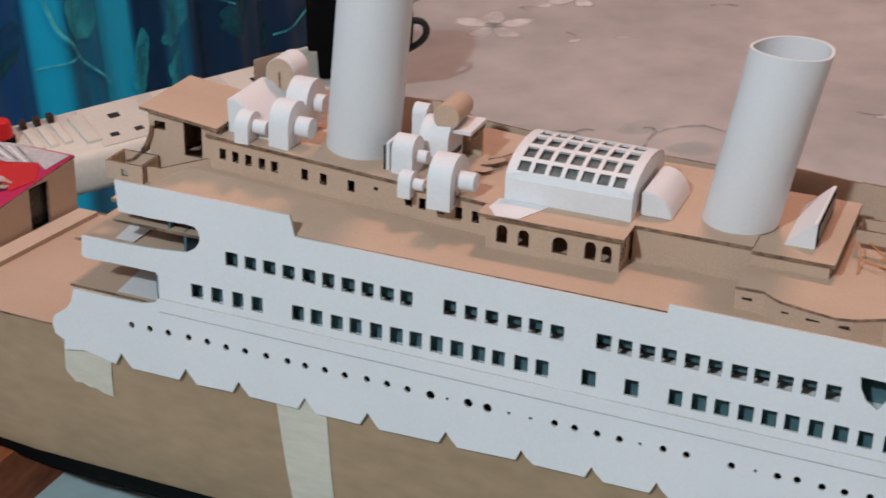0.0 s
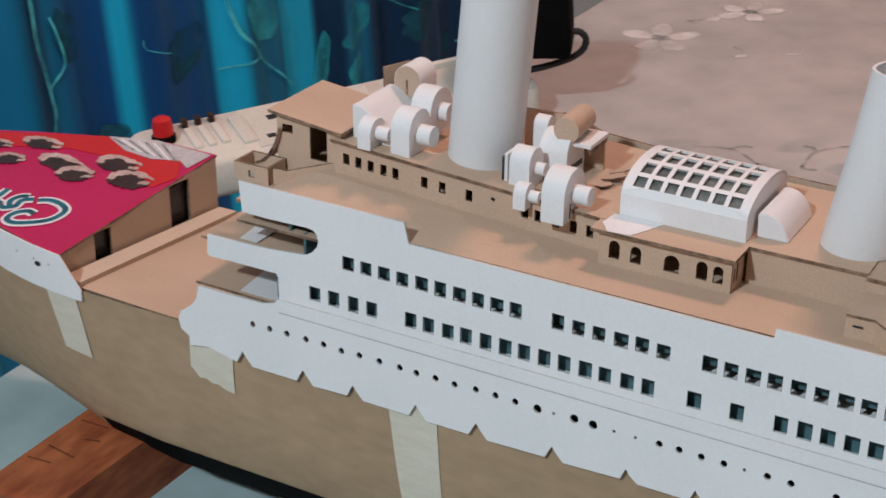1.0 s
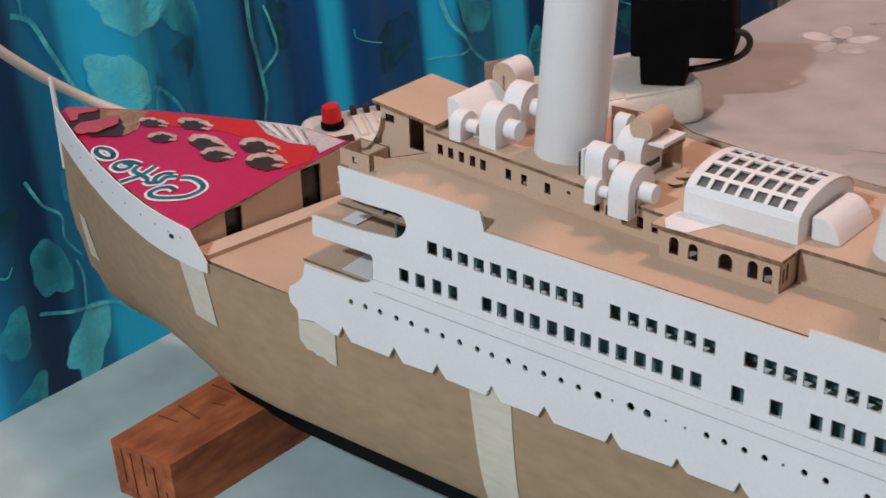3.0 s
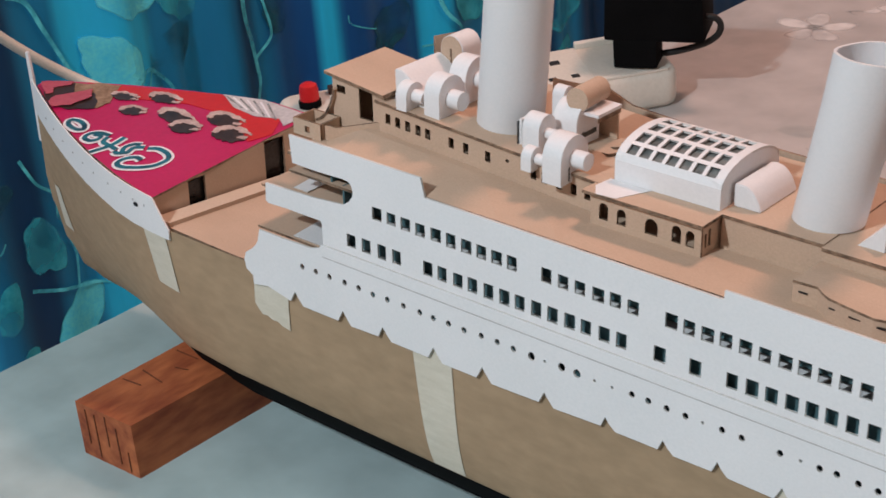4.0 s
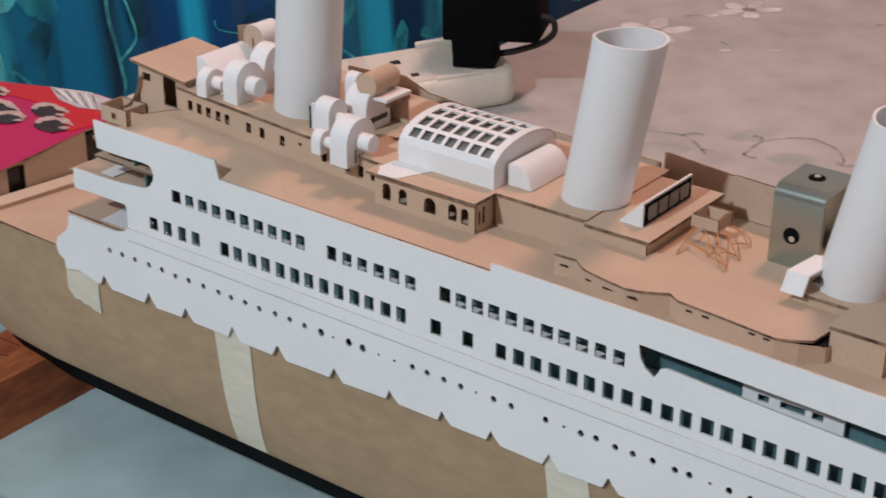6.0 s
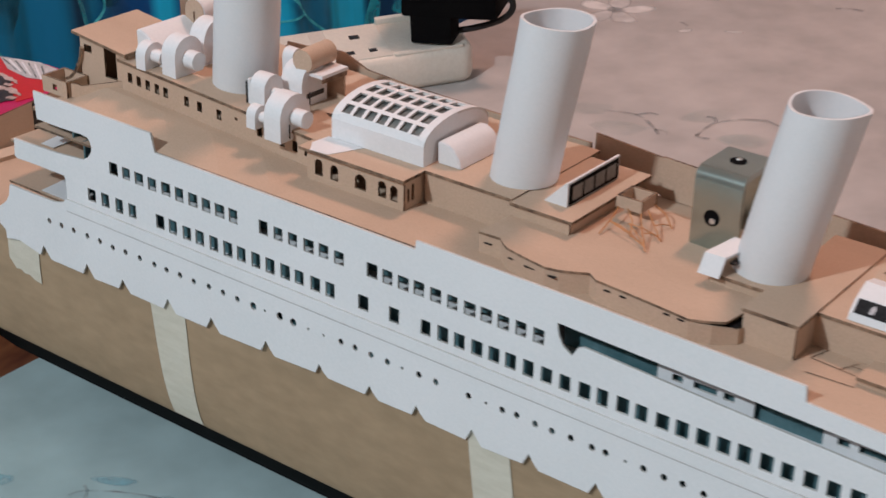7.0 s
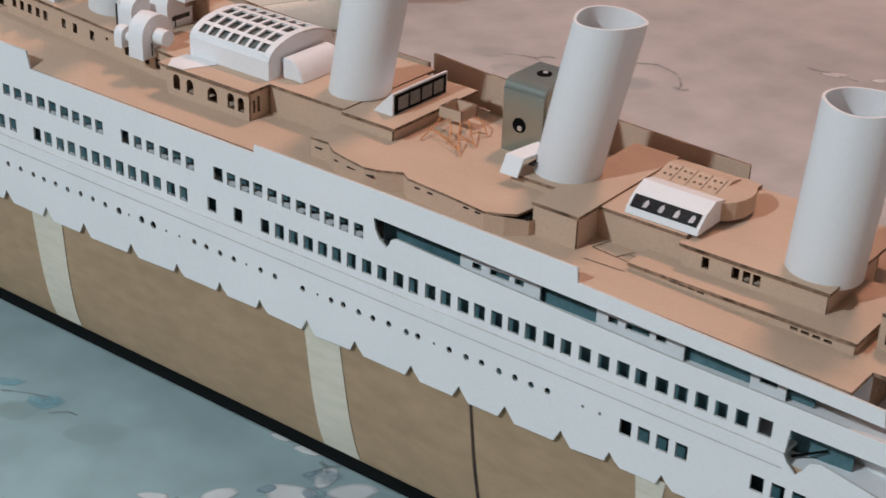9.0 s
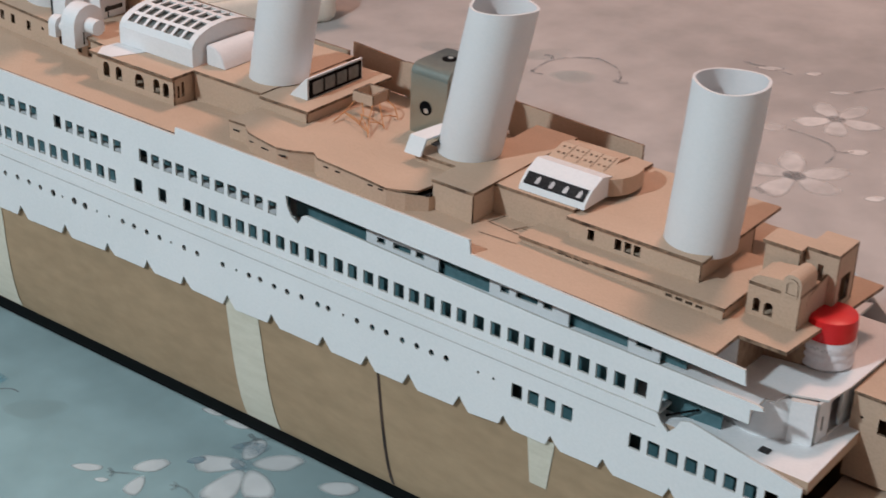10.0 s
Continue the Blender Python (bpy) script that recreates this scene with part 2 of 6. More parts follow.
def finish(name, bm, mats, origin, smooth=False):
    if WARP[0] is fit_to_view and bm.verts:
        # Long pieces are cut across every four centimetres, so that they bend with the warp.
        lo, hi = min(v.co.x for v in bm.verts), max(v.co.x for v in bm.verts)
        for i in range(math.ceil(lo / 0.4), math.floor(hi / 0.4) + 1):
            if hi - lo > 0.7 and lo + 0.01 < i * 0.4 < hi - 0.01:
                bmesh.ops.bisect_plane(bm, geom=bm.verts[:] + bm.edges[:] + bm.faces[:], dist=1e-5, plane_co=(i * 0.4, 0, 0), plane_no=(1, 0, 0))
    bm.normal_update()
    me = bpy.data.meshes.new(name)
    for v in bm.verts:
        v.co = WARP[0](v.co) * U - origin
    if smooth:
        for f in bm.faces:
            f.smooth = True
    bm.to_mesh(me)
    bm.free()
    for m in mats if isinstance(mats, (list, tuple)) else (mats,):
        me.materials.append(m)
    if smooth:
        me.set_sharp_from_angle(angle=radians(38))
    return me


def part(name, bm, mats, parent, label="", smooth=False):
    """One mesh under a thing or under a part of it."""
    o = ORIGIN[parent.name]
    ob = new(name, finish(name, bm, mats, o, smooth))
    ob.parent = parent
    ORIGIN[ob.name] = o
    if label:
        ob["label"] = label
    return ob


def whole(name, bm, mats, at, label, category, group="", kind="", smooth=False):
    """A thing made of one mesh."""
    ob = new(name, finish(name, bm, mats, WARP[0](at) * U, smooth))
    ob.location = WARP[0](at) * U
    ORIGIN[ob.name] = WARP[0](at) * U
    return tagged(ob, label, category, group, kind)


def add_box(bm, a, b, bevel=0.0, m=None, index=0):
    vs = [bm.verts.new((x, y, z)) for z in (a[2], b[2]) for y in (a[1], b[1]) for x in (a[0], b[0])]
    fs = [bm.faces.new([vs[i] for i in q]) for q in ((0, 2, 3, 1), (4, 5, 7, 6), (0, 1, 5, 4), (2, 6, 7, 3), (0, 4, 6, 2), (1, 3, 7, 5))]
    for f in fs:
        f.material_index = index
    if bevel:
        es = list({e for f in fs for e in f.edges})
        out = bmesh.ops.bevel(bm, geom=es, offset=bevel, segments=2, profile=0.6, affect="EDGES")
        vs = list({v for f in out["faces"] for v in f.verts} | {v for v in vs if v.is_valid})
    if m is not None:
        for v in vs:
            v.co = m @ v.co
    return bm


def box(a, b, bevel=0.0, m=None):
    return add_box(bmesh.new(), a, b, bevel, m)


def flat(outer, holes=()):
    """Triangles of an outline with holes, in the plane: points, faces and the loops."""
    from mathutils.geometry import delaunay_2d_cdt
    pts, edges, loops = [], [], []
    for loop in (outer, *holes):
        k = len(pts)
        pts += [Vector(p) for p in loop]
        edges += [(k + i, k + (i + 1) % len(loop)) for i in range(len(loop))]
        loops.append(list(range(k, k + len(loop))))
    vs, es, fs, _, _, _ = delaunay_2d_cdt(pts, edges, [], 1, 1e-7)

    def inside(p, loop):
        hit = False
        for (xa, ya), (xb, yb) in zip(loop, loop[1:] + loop[:1]):
            if (ya > p.y) != (yb > p.y) and p.x < xa + (p.y - ya) * (xb - xa) / (yb - ya):
                hit = not hit
        return hit

    cuts = [([tuple(p) for p in h], min(p[0] for p in h), max(p[0] for p in h)) for h in holes]
    kept = []
    for f in fs:
        c = sum((vs[i] for i in f), Vector((0, 0))) / len(f)
        if not any(lo < c.x < hi and inside(c, h) for h, lo, hi in cuts):
            kept.append(f)
    return vs, kept, es


def add_sheet(bm, outer, holes, place, thick, rim=1):
    """A cut sheet: place(u, v, w) gives the point; w runs from 0 to thick. The rim faces take material slot 'rim'."""
    vs, fs, _ = flat(outer, holes)
    front = [bm.verts.new(place(v.x, v.y, 0.0)) for v in vs]
    back = [bm.verts.new(place(v.x, v.y, thick)) for v in vs]
    count = {}
    for f in fs:
        bm.faces.new([front[i] for i in f])
        bm.faces.new([back[i] for i in reversed(f)])
        for i in range(len(f)):
            a, b = f[i], f[(i + 1) % len(f)]
            count[(a, b)] = count.get((a, b), 0) + 1
    for (a, b) in count:
        if (b, a) not in count:
            bm.faces.new([front[b], front[a], back[a], back[b]]).material_index = rim
    return bm


def ngon(cx, cy, rx, ry, n=16, turn=0.0):
    return [(cx + rx * math.cos(2 * math.pi * i / n + turn), cy + ry * math.sin(2 * math.pi * i / n + turn)) for i in range(n)]


def rect(u0, v0, u1, v1):
    return [(u0, v0), (u1, v0), (u1, v1), (u0, v1)]


def arch(u0, v0, u1, v1, n=7):
    r = (u1 - u0) / 2
    return [(u0, v0), (u1, v0)] + [((u0 + u1) / 2 + r * math.cos(math.pi * i / n), v1 - r + r * math.sin(math.pi * i / n)) for i in range(n + 1)]


def upright(p, q):
    """Places a sheet upright along the line p to q of the plan; thickness goes to the left of that line."""
    p, q = Vector(p), Vector(q)
    d = (q - p).normalized()
    s = Vector((-d.y, d.x))
    return lambda u, v, w: (p.x + d.x * u + s.x * w, p.y + d.y * u + s.y * w, v)


def level(z):
    return lambda u, v, w: (u, v, z - w)


def add_tube(bm, path, r, n=10, taper=1.0):
    pts = [Vector(p) for p in path]
    rings = []
    up = Vector((0.31, 0.17, 0.93))
    for i, p in enumerate(pts):
        t = (pts[min(i + 1, len(pts) - 1)] - pts[max(i - 1, 0)]).normalized()
        a = t.cross(up).normalized()
        b = t.cross(a)
        k = r * (1 + (taper - 1) * i / (len(pts) - 1))
        rings.append([bm.verts.new(p + a * k * math.cos(2 * math.pi * j / n) + b * k * math.sin(2 * math.pi * j / n)) for j in range(n)])
    for x, y in zip(rings, rings[1:]):
        for j in range(n):
            bm.faces.new((x[j], x[(j + 1) % n], y[(j + 1) % n], y[j]))
    bm.faces.new(rings[0][::-1])
    bm.faces.new(rings[-1])
    return bm


def spin(profile, at, n=32, lean=(0, 0)):
    """A turned body from (radius, height) pairs; lean shifts it sideways per height."""
    bm = bmesh.new()
    rings = []
    for r, z in profile:
        rings.append([bm.verts.new((at[0] + lean[0] * z + r * math.cos(2 * math.pi * j / n), at[1] + lean[1] * z + r * math.sin(2 * math.pi * j / n), at[2] + z)) for j in range(n)])
    for x, y in zip(rings, rings[1:]):
        for j in range(n):
            bm.faces.new((x[j], x[(j + 1) % n], y[(j + 1) % n], y[j]))
    bm.faces.new(rings[0][::-1])
    bm.faces.new(rings[-1])
    return bm


def smoothed(points, n=6):
    """More points along a bent line, by Catmull-Rom."""
    pts = [Vector(p) for p in points]
    out = []
    for i in range(len(pts) - 1):
        a, b, c, d = pts[max(i - 1, 0)], pts[i], pts[i + 1], pts[min(i + 2, len(pts) - 1)]
        for k in range(n):
            t = k / n
            out.append(0.5 * (2 * b + (c - a) * t + (2 * a - 5 * b + 4 * c - d) * t * t + (3 * b - 3 * c + d - a) * t ** 3))
    return out + [pts[-1]]


# ---- the room and the table ----
ROOM = (-12.2, -26.0, -7.0, 22.0, 21.0, 24.5)
x0, y0, z0, x1, y1, z1 = ROOM
whole("floor", box((x0, y0, z0 - 1), (x1, y1, z0)), FLOOR, (8, 0, z0), "dull grey tiled floor under the table", "floor", kind="structure")
whole("ceiling", box((x0, y0, z1), (x1, y1, z1 + 1)), WALL, (8, 0, z1), "plain painted ceiling of the room", "ceiling", kind="structure")
whole("wall_west", box((x0 - 1, y0, z0), (x0, y1, z1)), WALL, (x0, 0, z0), "plain painted wall behind the curtain", "wall", kind="structure")
whole("wall_east", box((x1, y0, z0), (x1 + 1, y1, z1)), WALL, (x1, 0, z0), "plain painted wall of the room", "wall", kind="structure")
whole("wall_north", box((x0, y1, z0), (x1, y1 + 1, z1)), WALL, (8, y1, z0), "plain painted wall beyond the table", "wall", kind="structure")
whole("wall_south", box((x0, y0 - 1, z0), (x1, y0, z1)), WALL, (8, y0, z0), "plain painted wall behind the viewer", "wall", kind="structure")

table = thing("table", (4, 3, -7), "large table under a pale floral cloth", "table")


def table_edge(y):
    return -3.90 + 0.012 * math.sin(1.7 * y) + 0.006 * math.sin(5.3 * y)


bm = bmesh.new()
outer = [(15, -9), (15, 16)] + [(table_edge(y), y) for y in (16 - 0.5 * i for i in range(51))]
add_sheet(bm, outer, (), level(0.0), 0.45, 0)
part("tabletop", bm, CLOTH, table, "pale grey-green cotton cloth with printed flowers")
for lx, ly in ((-3.2, -8.3), (14.3, -8.3), (-3.2, 14.8), (14.3, 14.8)):
    part("leg", box((lx - 0.3, ly - 0.3, -7), (lx + 0.3, ly + 0.3, -0.45), 0.04), WOOD, table)

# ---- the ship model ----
WARP[0] = fit_to_view
YC = 0.62
ship = thing("ship_model", (2.0, YC, 0.36), "half-built cardboard ocean liner model with white paper sides", "ship model")


def deck_z(x, y=0.35):
    """Height of the boat deck; its fore part rises inboard and towards the bow."""
    return 2.165 - 0.028 * max(0.0, x - 1.6) + 0.06 * max(0.0, min(0.75 - x, 5.4 * (x + 1.0))) * min(1.0, y / 0.3)


def beam(x):
    """Half the breadth of the hull at deck height."""
    if x < -2.0:
        return YC * max(0.0, 1 - ((-2.0 - x) / 2.12) ** 1.65)
    if x > 5.6:
        return YC * max(0.02, 1 - ((x - 5.6) / 2.9) ** 2.2)
    return YC


def hull_top(x):
    if x < -2.05:
        return 1.40 + 0.11 * ((-2.05 - x) / 2.0)
    if x < 5.25:
        return 1.40
    return 1.40 + 0.03 * (x - 5.25)


def hull_side(x, k):
    """A point of the near side of the hull: k from 0 at the top to 1 at the keel."""
    b, top = beam(x), hull_top(x)
    full = min(1.0, max(0.0, (x + 4.1) / 2.2))
    profile = smoothed([(1.0, 1.0), (1.0, 0.80), (1.0, 0.62), (0.99, 0.46), (0.972, 0.35), (0.948, 0.27), (0.919, 0.212), (0.838, 0.125), (0.762, 0.060), (0.63, 0.0), (0.0, 0.0)], 4)
    f = k * (len(profile) - 1)
    i = min(int(f), len(profile) - 2)
    p = profile[i].lerp(profile[i + 1], f - i)
    fine = p.x * max(p.y, 0.01) ** (0.55 * (1 - full))
    keel = 0.36
    return Vector((x, YC - b * fine, keel + (top - keel) * p.y))


bm = bmesh.new()
stations = [-4.08, -4.02, -3.9, -3.75, -3.55, -3.3, -3.0, -2.7, -2.4, -2.05, -1.6, -1.0, 0, 1.0, 2.0, 2.99, 3.01, 4.0, 5.0, 5.6, 6.2, 6.8, 7.4, 7.9, 8.3]
K = 40
rings = []
for x in stations:
    near = [hull_side(x, i / K) for i in range(K + 1)]
    if x < -3.6:
        cut = 0.36 + 0.62 * ((-3.6 - x) / 0.48) ** 2.2
        for p in near:
            p.z = max(p.z, min(cut, hull_top(x) - 0.02))
    ring = [bm.verts.new(p) for p in near]
    ring += [bm.verts.new((p.x, 2 * YC - p.y, p.z)) for p in near[-2::-1]]
    rings.append(ring)
# Lower faces go black: the dark underside plus the shadow gap, painted in.
for a, b in zip(rings, rings[1:]):
    for j in range(len(a) - 1):
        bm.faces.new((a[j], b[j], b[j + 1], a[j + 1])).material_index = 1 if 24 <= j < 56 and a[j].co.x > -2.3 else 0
bm.faces.new(rings[0])
bm.faces.new(rings[-1][::-1])
bmesh.ops.remove_doubles(bm, verts=bm.verts, dist=0.0005)
hull = part("hull_shell", bm, [KRAFT_HULL, BLACK], ship, "bare brown cardboard hull, underside blackened with the shadow below", smooth=True)


def on_hull(x, z, out=0.004):
    """The point of the near hull side at x and z, a little proud of it."""
    best = min((hull_side(x, i / 112) for i in range(113)), key=lambda p: abs(p.z - z) + (0.0 if p.y < YC else 9))
    return Vector((x, best.y - out, z))


def strip_on_hull(corners, n=14, out=0.005):
    """A strip laid on the hull between two upright edges: (x top, x bottom) twice, z top, z bottom."""
    (a0, a1), (b0, b1), zt, zb = corners
    bm = bmesh.new()
    grid = []
    for i in range(n + 1):
        k = i / n
        grid.append([bm.verts.new(on_hull((a0 + (a1 - a0) * k) * (1 - j / 3) + (b0 + (b1 - b0) * k) * j / 3, zt + (zb - zt) * k, out)) for j in range(4)])
    for r, s in zip(grid, grid[1:]):
        for j in range(3):
            bm.faces.new((r[j], s[j], s[j + 1], r[j + 1]))
    return bm


# The forecastle, the well deck and the decks inside.
def deck_outline(xs, inset):
    near = [(x, YC - beam(x) + inset) for x in xs]
    return near + [(x, 2 * YC - y) for x, y in reversed(near)]


bm = add_sheet(bmesh.new(), deck_outline([-2.25, -1.6, -0.9], 0.015), (), level(1.40), 0.02)
part("well_deck", bm, [KRAFT, EDGE], ship, "plain cardboard well deck")
xs = [-4.03, -3.9, -3.7, -3.45, -3.2, -2.9, -2.6, -2.4, -2.2]


def fore_z(x, y):
    """The card of the forecastle slopes up towards the far side."""
    return 1.545 + 0.017 * (-2.2 - x) + 0.155 * y


outline = [(x, YC - beam(x) + 0.02) for x in xs] + [(-2.05, 2 * YC - 0.01), (-2.4, 2 * YC - 0.012)] + [(x, YC + beam(x) + 0.01) for x in xs[-3::-1]]
bm = add_sheet(bmesh.new(), outline, (), lambda u, v, w: (u, v, fore_z(u, v) - w), 0.014)
fore = part("forecastle_deck", bm, [PINK, EDGE], ship, "magenta printed box card with biscuit pictures")

# The wall that closes the forecastle towards the well deck, with two doorways.
wall_holes = [rect(0.29, 1.408, 0.41, 1.578), rect(0.85, 1.408, 1.0, 1.668)]
outer = [(0.03, 1.402), (1.22, 1.402), (1.22, 1.725), (0.03, 1.54)]
bm = add_sheet(bmesh.new(), outer, wall_holes, upright((-2.215, 0.0), (-2.04, 1.22)), 0.018)
part("forecastle_bulkhead", bm, [KRAFT, EDGE], ship, "cardboard bulkhead with two dark doorways")
# Added black sheet stands in for the shade inside the doorways.
bm = add_sheet(bmesh.new(), [(0.06, 1.402), (1.19, 1.402), (1.19, 1.68), (0.06, 1.51)], (), upright((-2.245, 0.0), (-2.07, 1.22)), 0.008)
part("doorway_shade", bm, [DARK, DARK], ship, "added black sheet as the shade inside the doorways")


# Slight step; its paler colour paints in the light on the deck.
bm = add_sheet(bmesh.new(), [(-2.19, 0.03), (-2.06, 0.03), (-1.90, 1.19), (-2.02, 1.19)], (), level(1.428), 0.026)
part("deck_strip", bm, [LIT_CARD, KRAFT], ship, "card strip along the bulkhead foot, paler for the light there")


def bulwark(side):
    bm = bmesh.new()
    xs = [-4.06, -3.95, -3.8, -3.6, -3.4, -3.2, -3.0, -2.8, -2.6, -2.4, -2.2, -2.16, -2.08, -2.02]
    lo, hi = [], []
    for x in xs:
        top = 1.575 + 0.13 * max(0, (-2.5 - x) / 1.5) ** 1.3 if x <= -2.16 else 1.575 - (x + 2.16) / 0.14 * 0.17
        low = 1.335 + 0.02 * abs(x + 2.5) + 0.12 * max(0, (-2.5 - x) / 1.5) ** 1.2
        y = YC - side * (beam(x) + 0.006)
        lo.append((x, y, min(low, top - 0.01)))
        hi.append((x, y, top))
    for y2 in (0.0, 0.010):
        a = [bm.verts.new((p[0], p[1] - side * y2, p[2])) for p in lo]
        b = [bm.verts.new((p[0], p[1] - side * y2, p[2])) for p in hi]
        for i in range(len(a) - 1):
            bm.faces.new((a[i], a[i + 1], b[i + 1], b[i]) if (y2 > 0) == (side > 0) else (b[i], b[i + 1], a[i + 1], a[i]))
        if y2 == 0.0:
            a0, b0 = a, b
    for i in range(len(a) - 1):
        bm.faces.new((b0[i], b0[i + 1], b[i + 1], b[i]))
        bm.faces.new((a0[i], a[i], a[i + 1], a0[i + 1]))
    bm.faces.new((a[-1], a0[-1], b0[-1], b[-1]))
    bmesh.ops.recalc_face_normals(bm, faces=bm.faces)
    return bm


strip_b = part("bow_bulwark", bulwark(1), PAPER, ship, "white paper bulwark strip", smooth=True)
for x in (-3.72, -3.55, -3.36, -3.18, -3.02, -2.86, -2.66, -2.50, -2.36, -2.24):
    y = YC - beam(x) - 0.0185
    bm = bmesh.new()
    bm.faces.new([bm.verts.new((x + 0.008 * math.cos(a), y, 1.50 + 0.07 * max(0, -2.9 - x) + 0.008 * math.sin(a))) for a in (2 * math.pi * i / 8 for i in range(8))])
    part("pin_hole", bm, PENCIL, strip_b)
bm = bmesh.new()
bm.faces.new([bm.verts.new((-2.33 + 0.022 * math.cos(a), YC - beam(-2.33) - 0.019, 1.478 + 0.015 * math.sin(a))) for a in (2 * math.pi * i / 12 for i in range(12))])
part("oval_hole", bm, DARK, strip_b, "dark oval hole")
bm = bmesh.new()
for a, b in zip(xs[-1::-1], xs[-2::-1]):
    bm.faces.new([bm.verts.new(p) for p in ((a, YC + beam(a), hull_top(a) - 0.02), (b, YC + beam(b), hull_top(b) - 0.02), (b, YC + beam(b), fore_z(b, YC + beam(b)) - 0.01), (a, YC + beam(a), fore_z(a, YC + beam(a)) - 0.01))])
part("far_bow_side", bm, KRAFT_HULL, ship, "bare cardboard bow side")
bm = add_tube(bmesh.new(), [(-4.09, YC, 1.25), (-4.10, YC, 1.5), (-4.11, YC, 1.72), (-4.125, YC, 1.88)], 0.022, 8, 0.7)
part("stem_post", bm, PAPER, ship, "white paper stem strip", smooth=True)

# White side sheets. The lower one carries the round ports and ends in cut flaps.
TEETH = [-0.986, -0.63, -0.346, 0.0, 0.319, 0.703, 1.061, 1.383, 1.672, 2.0, 2.32, 2.678, 2.97, 3.239, 3.551, 3.81, 4.077, 4.36, 4.70, 5.0]
rng = random.Random(4)
low = [(-1.236, 1.65), (-1.254, 1.576), (-1.275, 1.545), (-1.298, 1.521), (-1.359, 1.475), (-1.375, 1.428), (-1.363, 1.375), (-1.315, 1.347), (-1.312, 1.294), (-1.20, 1.315)]
for n in TEETH:
    d = rng.uniform(-0.008, 0.008)
    low += [(n - 0.035 + d, 1.285 + d), (n - 0.004, 1.35), (n + 0.02, 1.318), (n + 0.055, 1.282 + d)]
low += [(5.27, 1.28), (5.28, 1.62), (4.76, 1.72), (4.715, 1.705), (4.69, 1.66), (4.66, 1.625), (4.62, 1.665), (4.60, 1.70), (4.56, 1.70), (2.0, 1.70), (-0.763, 1.70), (-0.785, 1.675), (-0.85, 1.656), (-1.05, 1.65)]
PORTS_BIG = [-0.94, -0.84, -0.74, -0.63, -0.53, -0.43, -0.33, -0.22, -0.11, -0.02, 0.08, 0.18, 0.29, 0.39, 0.49, 0.60, 0.78, 0.87, 1.18, 1.27, 1.37, 1.47, 1.66, 1.76, 1.95, 2.14, 2.22, 2.32, 2.41, 2.51, 2.62, 2.69, 2.88, 2.98, 3.07, 3.17, 3.26, 3.35, 3.44]
PORTS_SMALL = [0.68, 0.97, 1.07, 1.56, 2.05, 2.79, 3.63, 3.72]
holes = [ngon(x + 0.022, 1.524 + rng.uniform(-0.004, 0.004), *((0.021, 0.023) if x in (0.60, 0.78, 0.87) else (0.016, 0.018)), 10) for x in PORTS_BIG]
holes += [ngon(x + 0.022, 1.523, 0.008, 0.009, 8) for x in PORTS_SMALL]
for start, count in ((3.845, 4), (4.478, 8)):
    holes += [rect(start + 0.0925 * i, 1.467, start + 0.0925 * i + 0.060, 1.545) for i in range(count)]
bm = add_sheet(bmesh.new(), low, holes, lambda u, v, w: (u, -0.024 + w, v), 0.012)
part("lower_side_sheet", bm, [PAPER, PAPER_EDGE], ship, "white paper side sheet with round ports")
bm = box((-0.76, -0.0262, 1.629), (4.6, -0.0235, 1.634))
part("pencil_line", bm, PENCIL, ship, "thin grey line along the side")

TOP1, TOP2 = (lambda x: 2.017 - 0.0105 * x), (lambda x: 1.818)
up = [(-0.763, 1.70), (-0.763, 1.815), (-0.775, 1.832), (-1.03, 1.831), (-1.160, 1.826), (-1.178, 1.838), (-1.170, 1.942), (-0.99, 1.946), (-0.80, 1.953), (-0.60, 1.972), (-0.562, 1.998),
      (-0.536, 2.031), (-0.529, 2.060), (-0.536, 2.090), (-0.553, 2.110), (-0.597, 2.116), (-0.784, 2.110), (-0.955, 2.112), (-0.968, 2.268), (-0.07, 2.265), (-0.045, 2.165)]
up += [(1.64, deck_z(1.64) - 0.005), (1.645, 2.205), (2.6, 2.20), (3.56, 2.185), (3.568, deck_z(3.568) + 0.005), (4.82, 2.065), (4.965, 2.058), (4.975, 1.985), (3.7, 2.027), (3.0, 2.044), (2.42, 2.058), (2.43, 2.0), (2.455, 1.955), (2.50, 1.925),
       (2.515, 1.945), (2.53, 1.975), (2.56, 1.988), (3.2, 1.960), (4.0, 1.931), (4.6, 1.925), (5.03, 1.918), (5.060, 1.912), (5.066, 1.898), (5.010, 1.886), (5.010, 1.815), (4.61, 1.815), (4.60, 1.70)]
holes = []
for start, count, step, top in ((-0.398, 10, 0.0962, TOP1), (0.669, 6, 0.0968, TOP1), (1.355, 11, 0.0940, TOP1)):
    for i in range(count):
        x = start + step * i + rng.uniform(-0.004, 0.004)
        holes.append(rect(x, top(x) - 0.072 + rng.uniform(-0.003, 0.003), x + 0.062 + rng.uniform(-0.004, 0.004), top(x) + rng.uniform(-0.003, 0.003)))
for start, count, step, top in ((-0.585, 4, 0.105, TOP2), (-0.068, 13, 0.0969, TOP2), (1.303, 2, 0.19, TOP2), (1.678, 30, 0.0962, TOP2)):
    for i in range(count):
        x = start + step * i + rng.uniform(-0.003, 0.003)
        holes.append(rect(x, top(x) - 0.079 + rng.uniform(-0.003, 0.003), x + 0.060 + rng.uniform(-0.003, 0.004), top(x) + rng.uniform(-0.003, 0.003)))
bm = add_sheet(bmesh.new(), up, holes, lambda u, v, w: (u, -0.012 + w, v), 0.012)
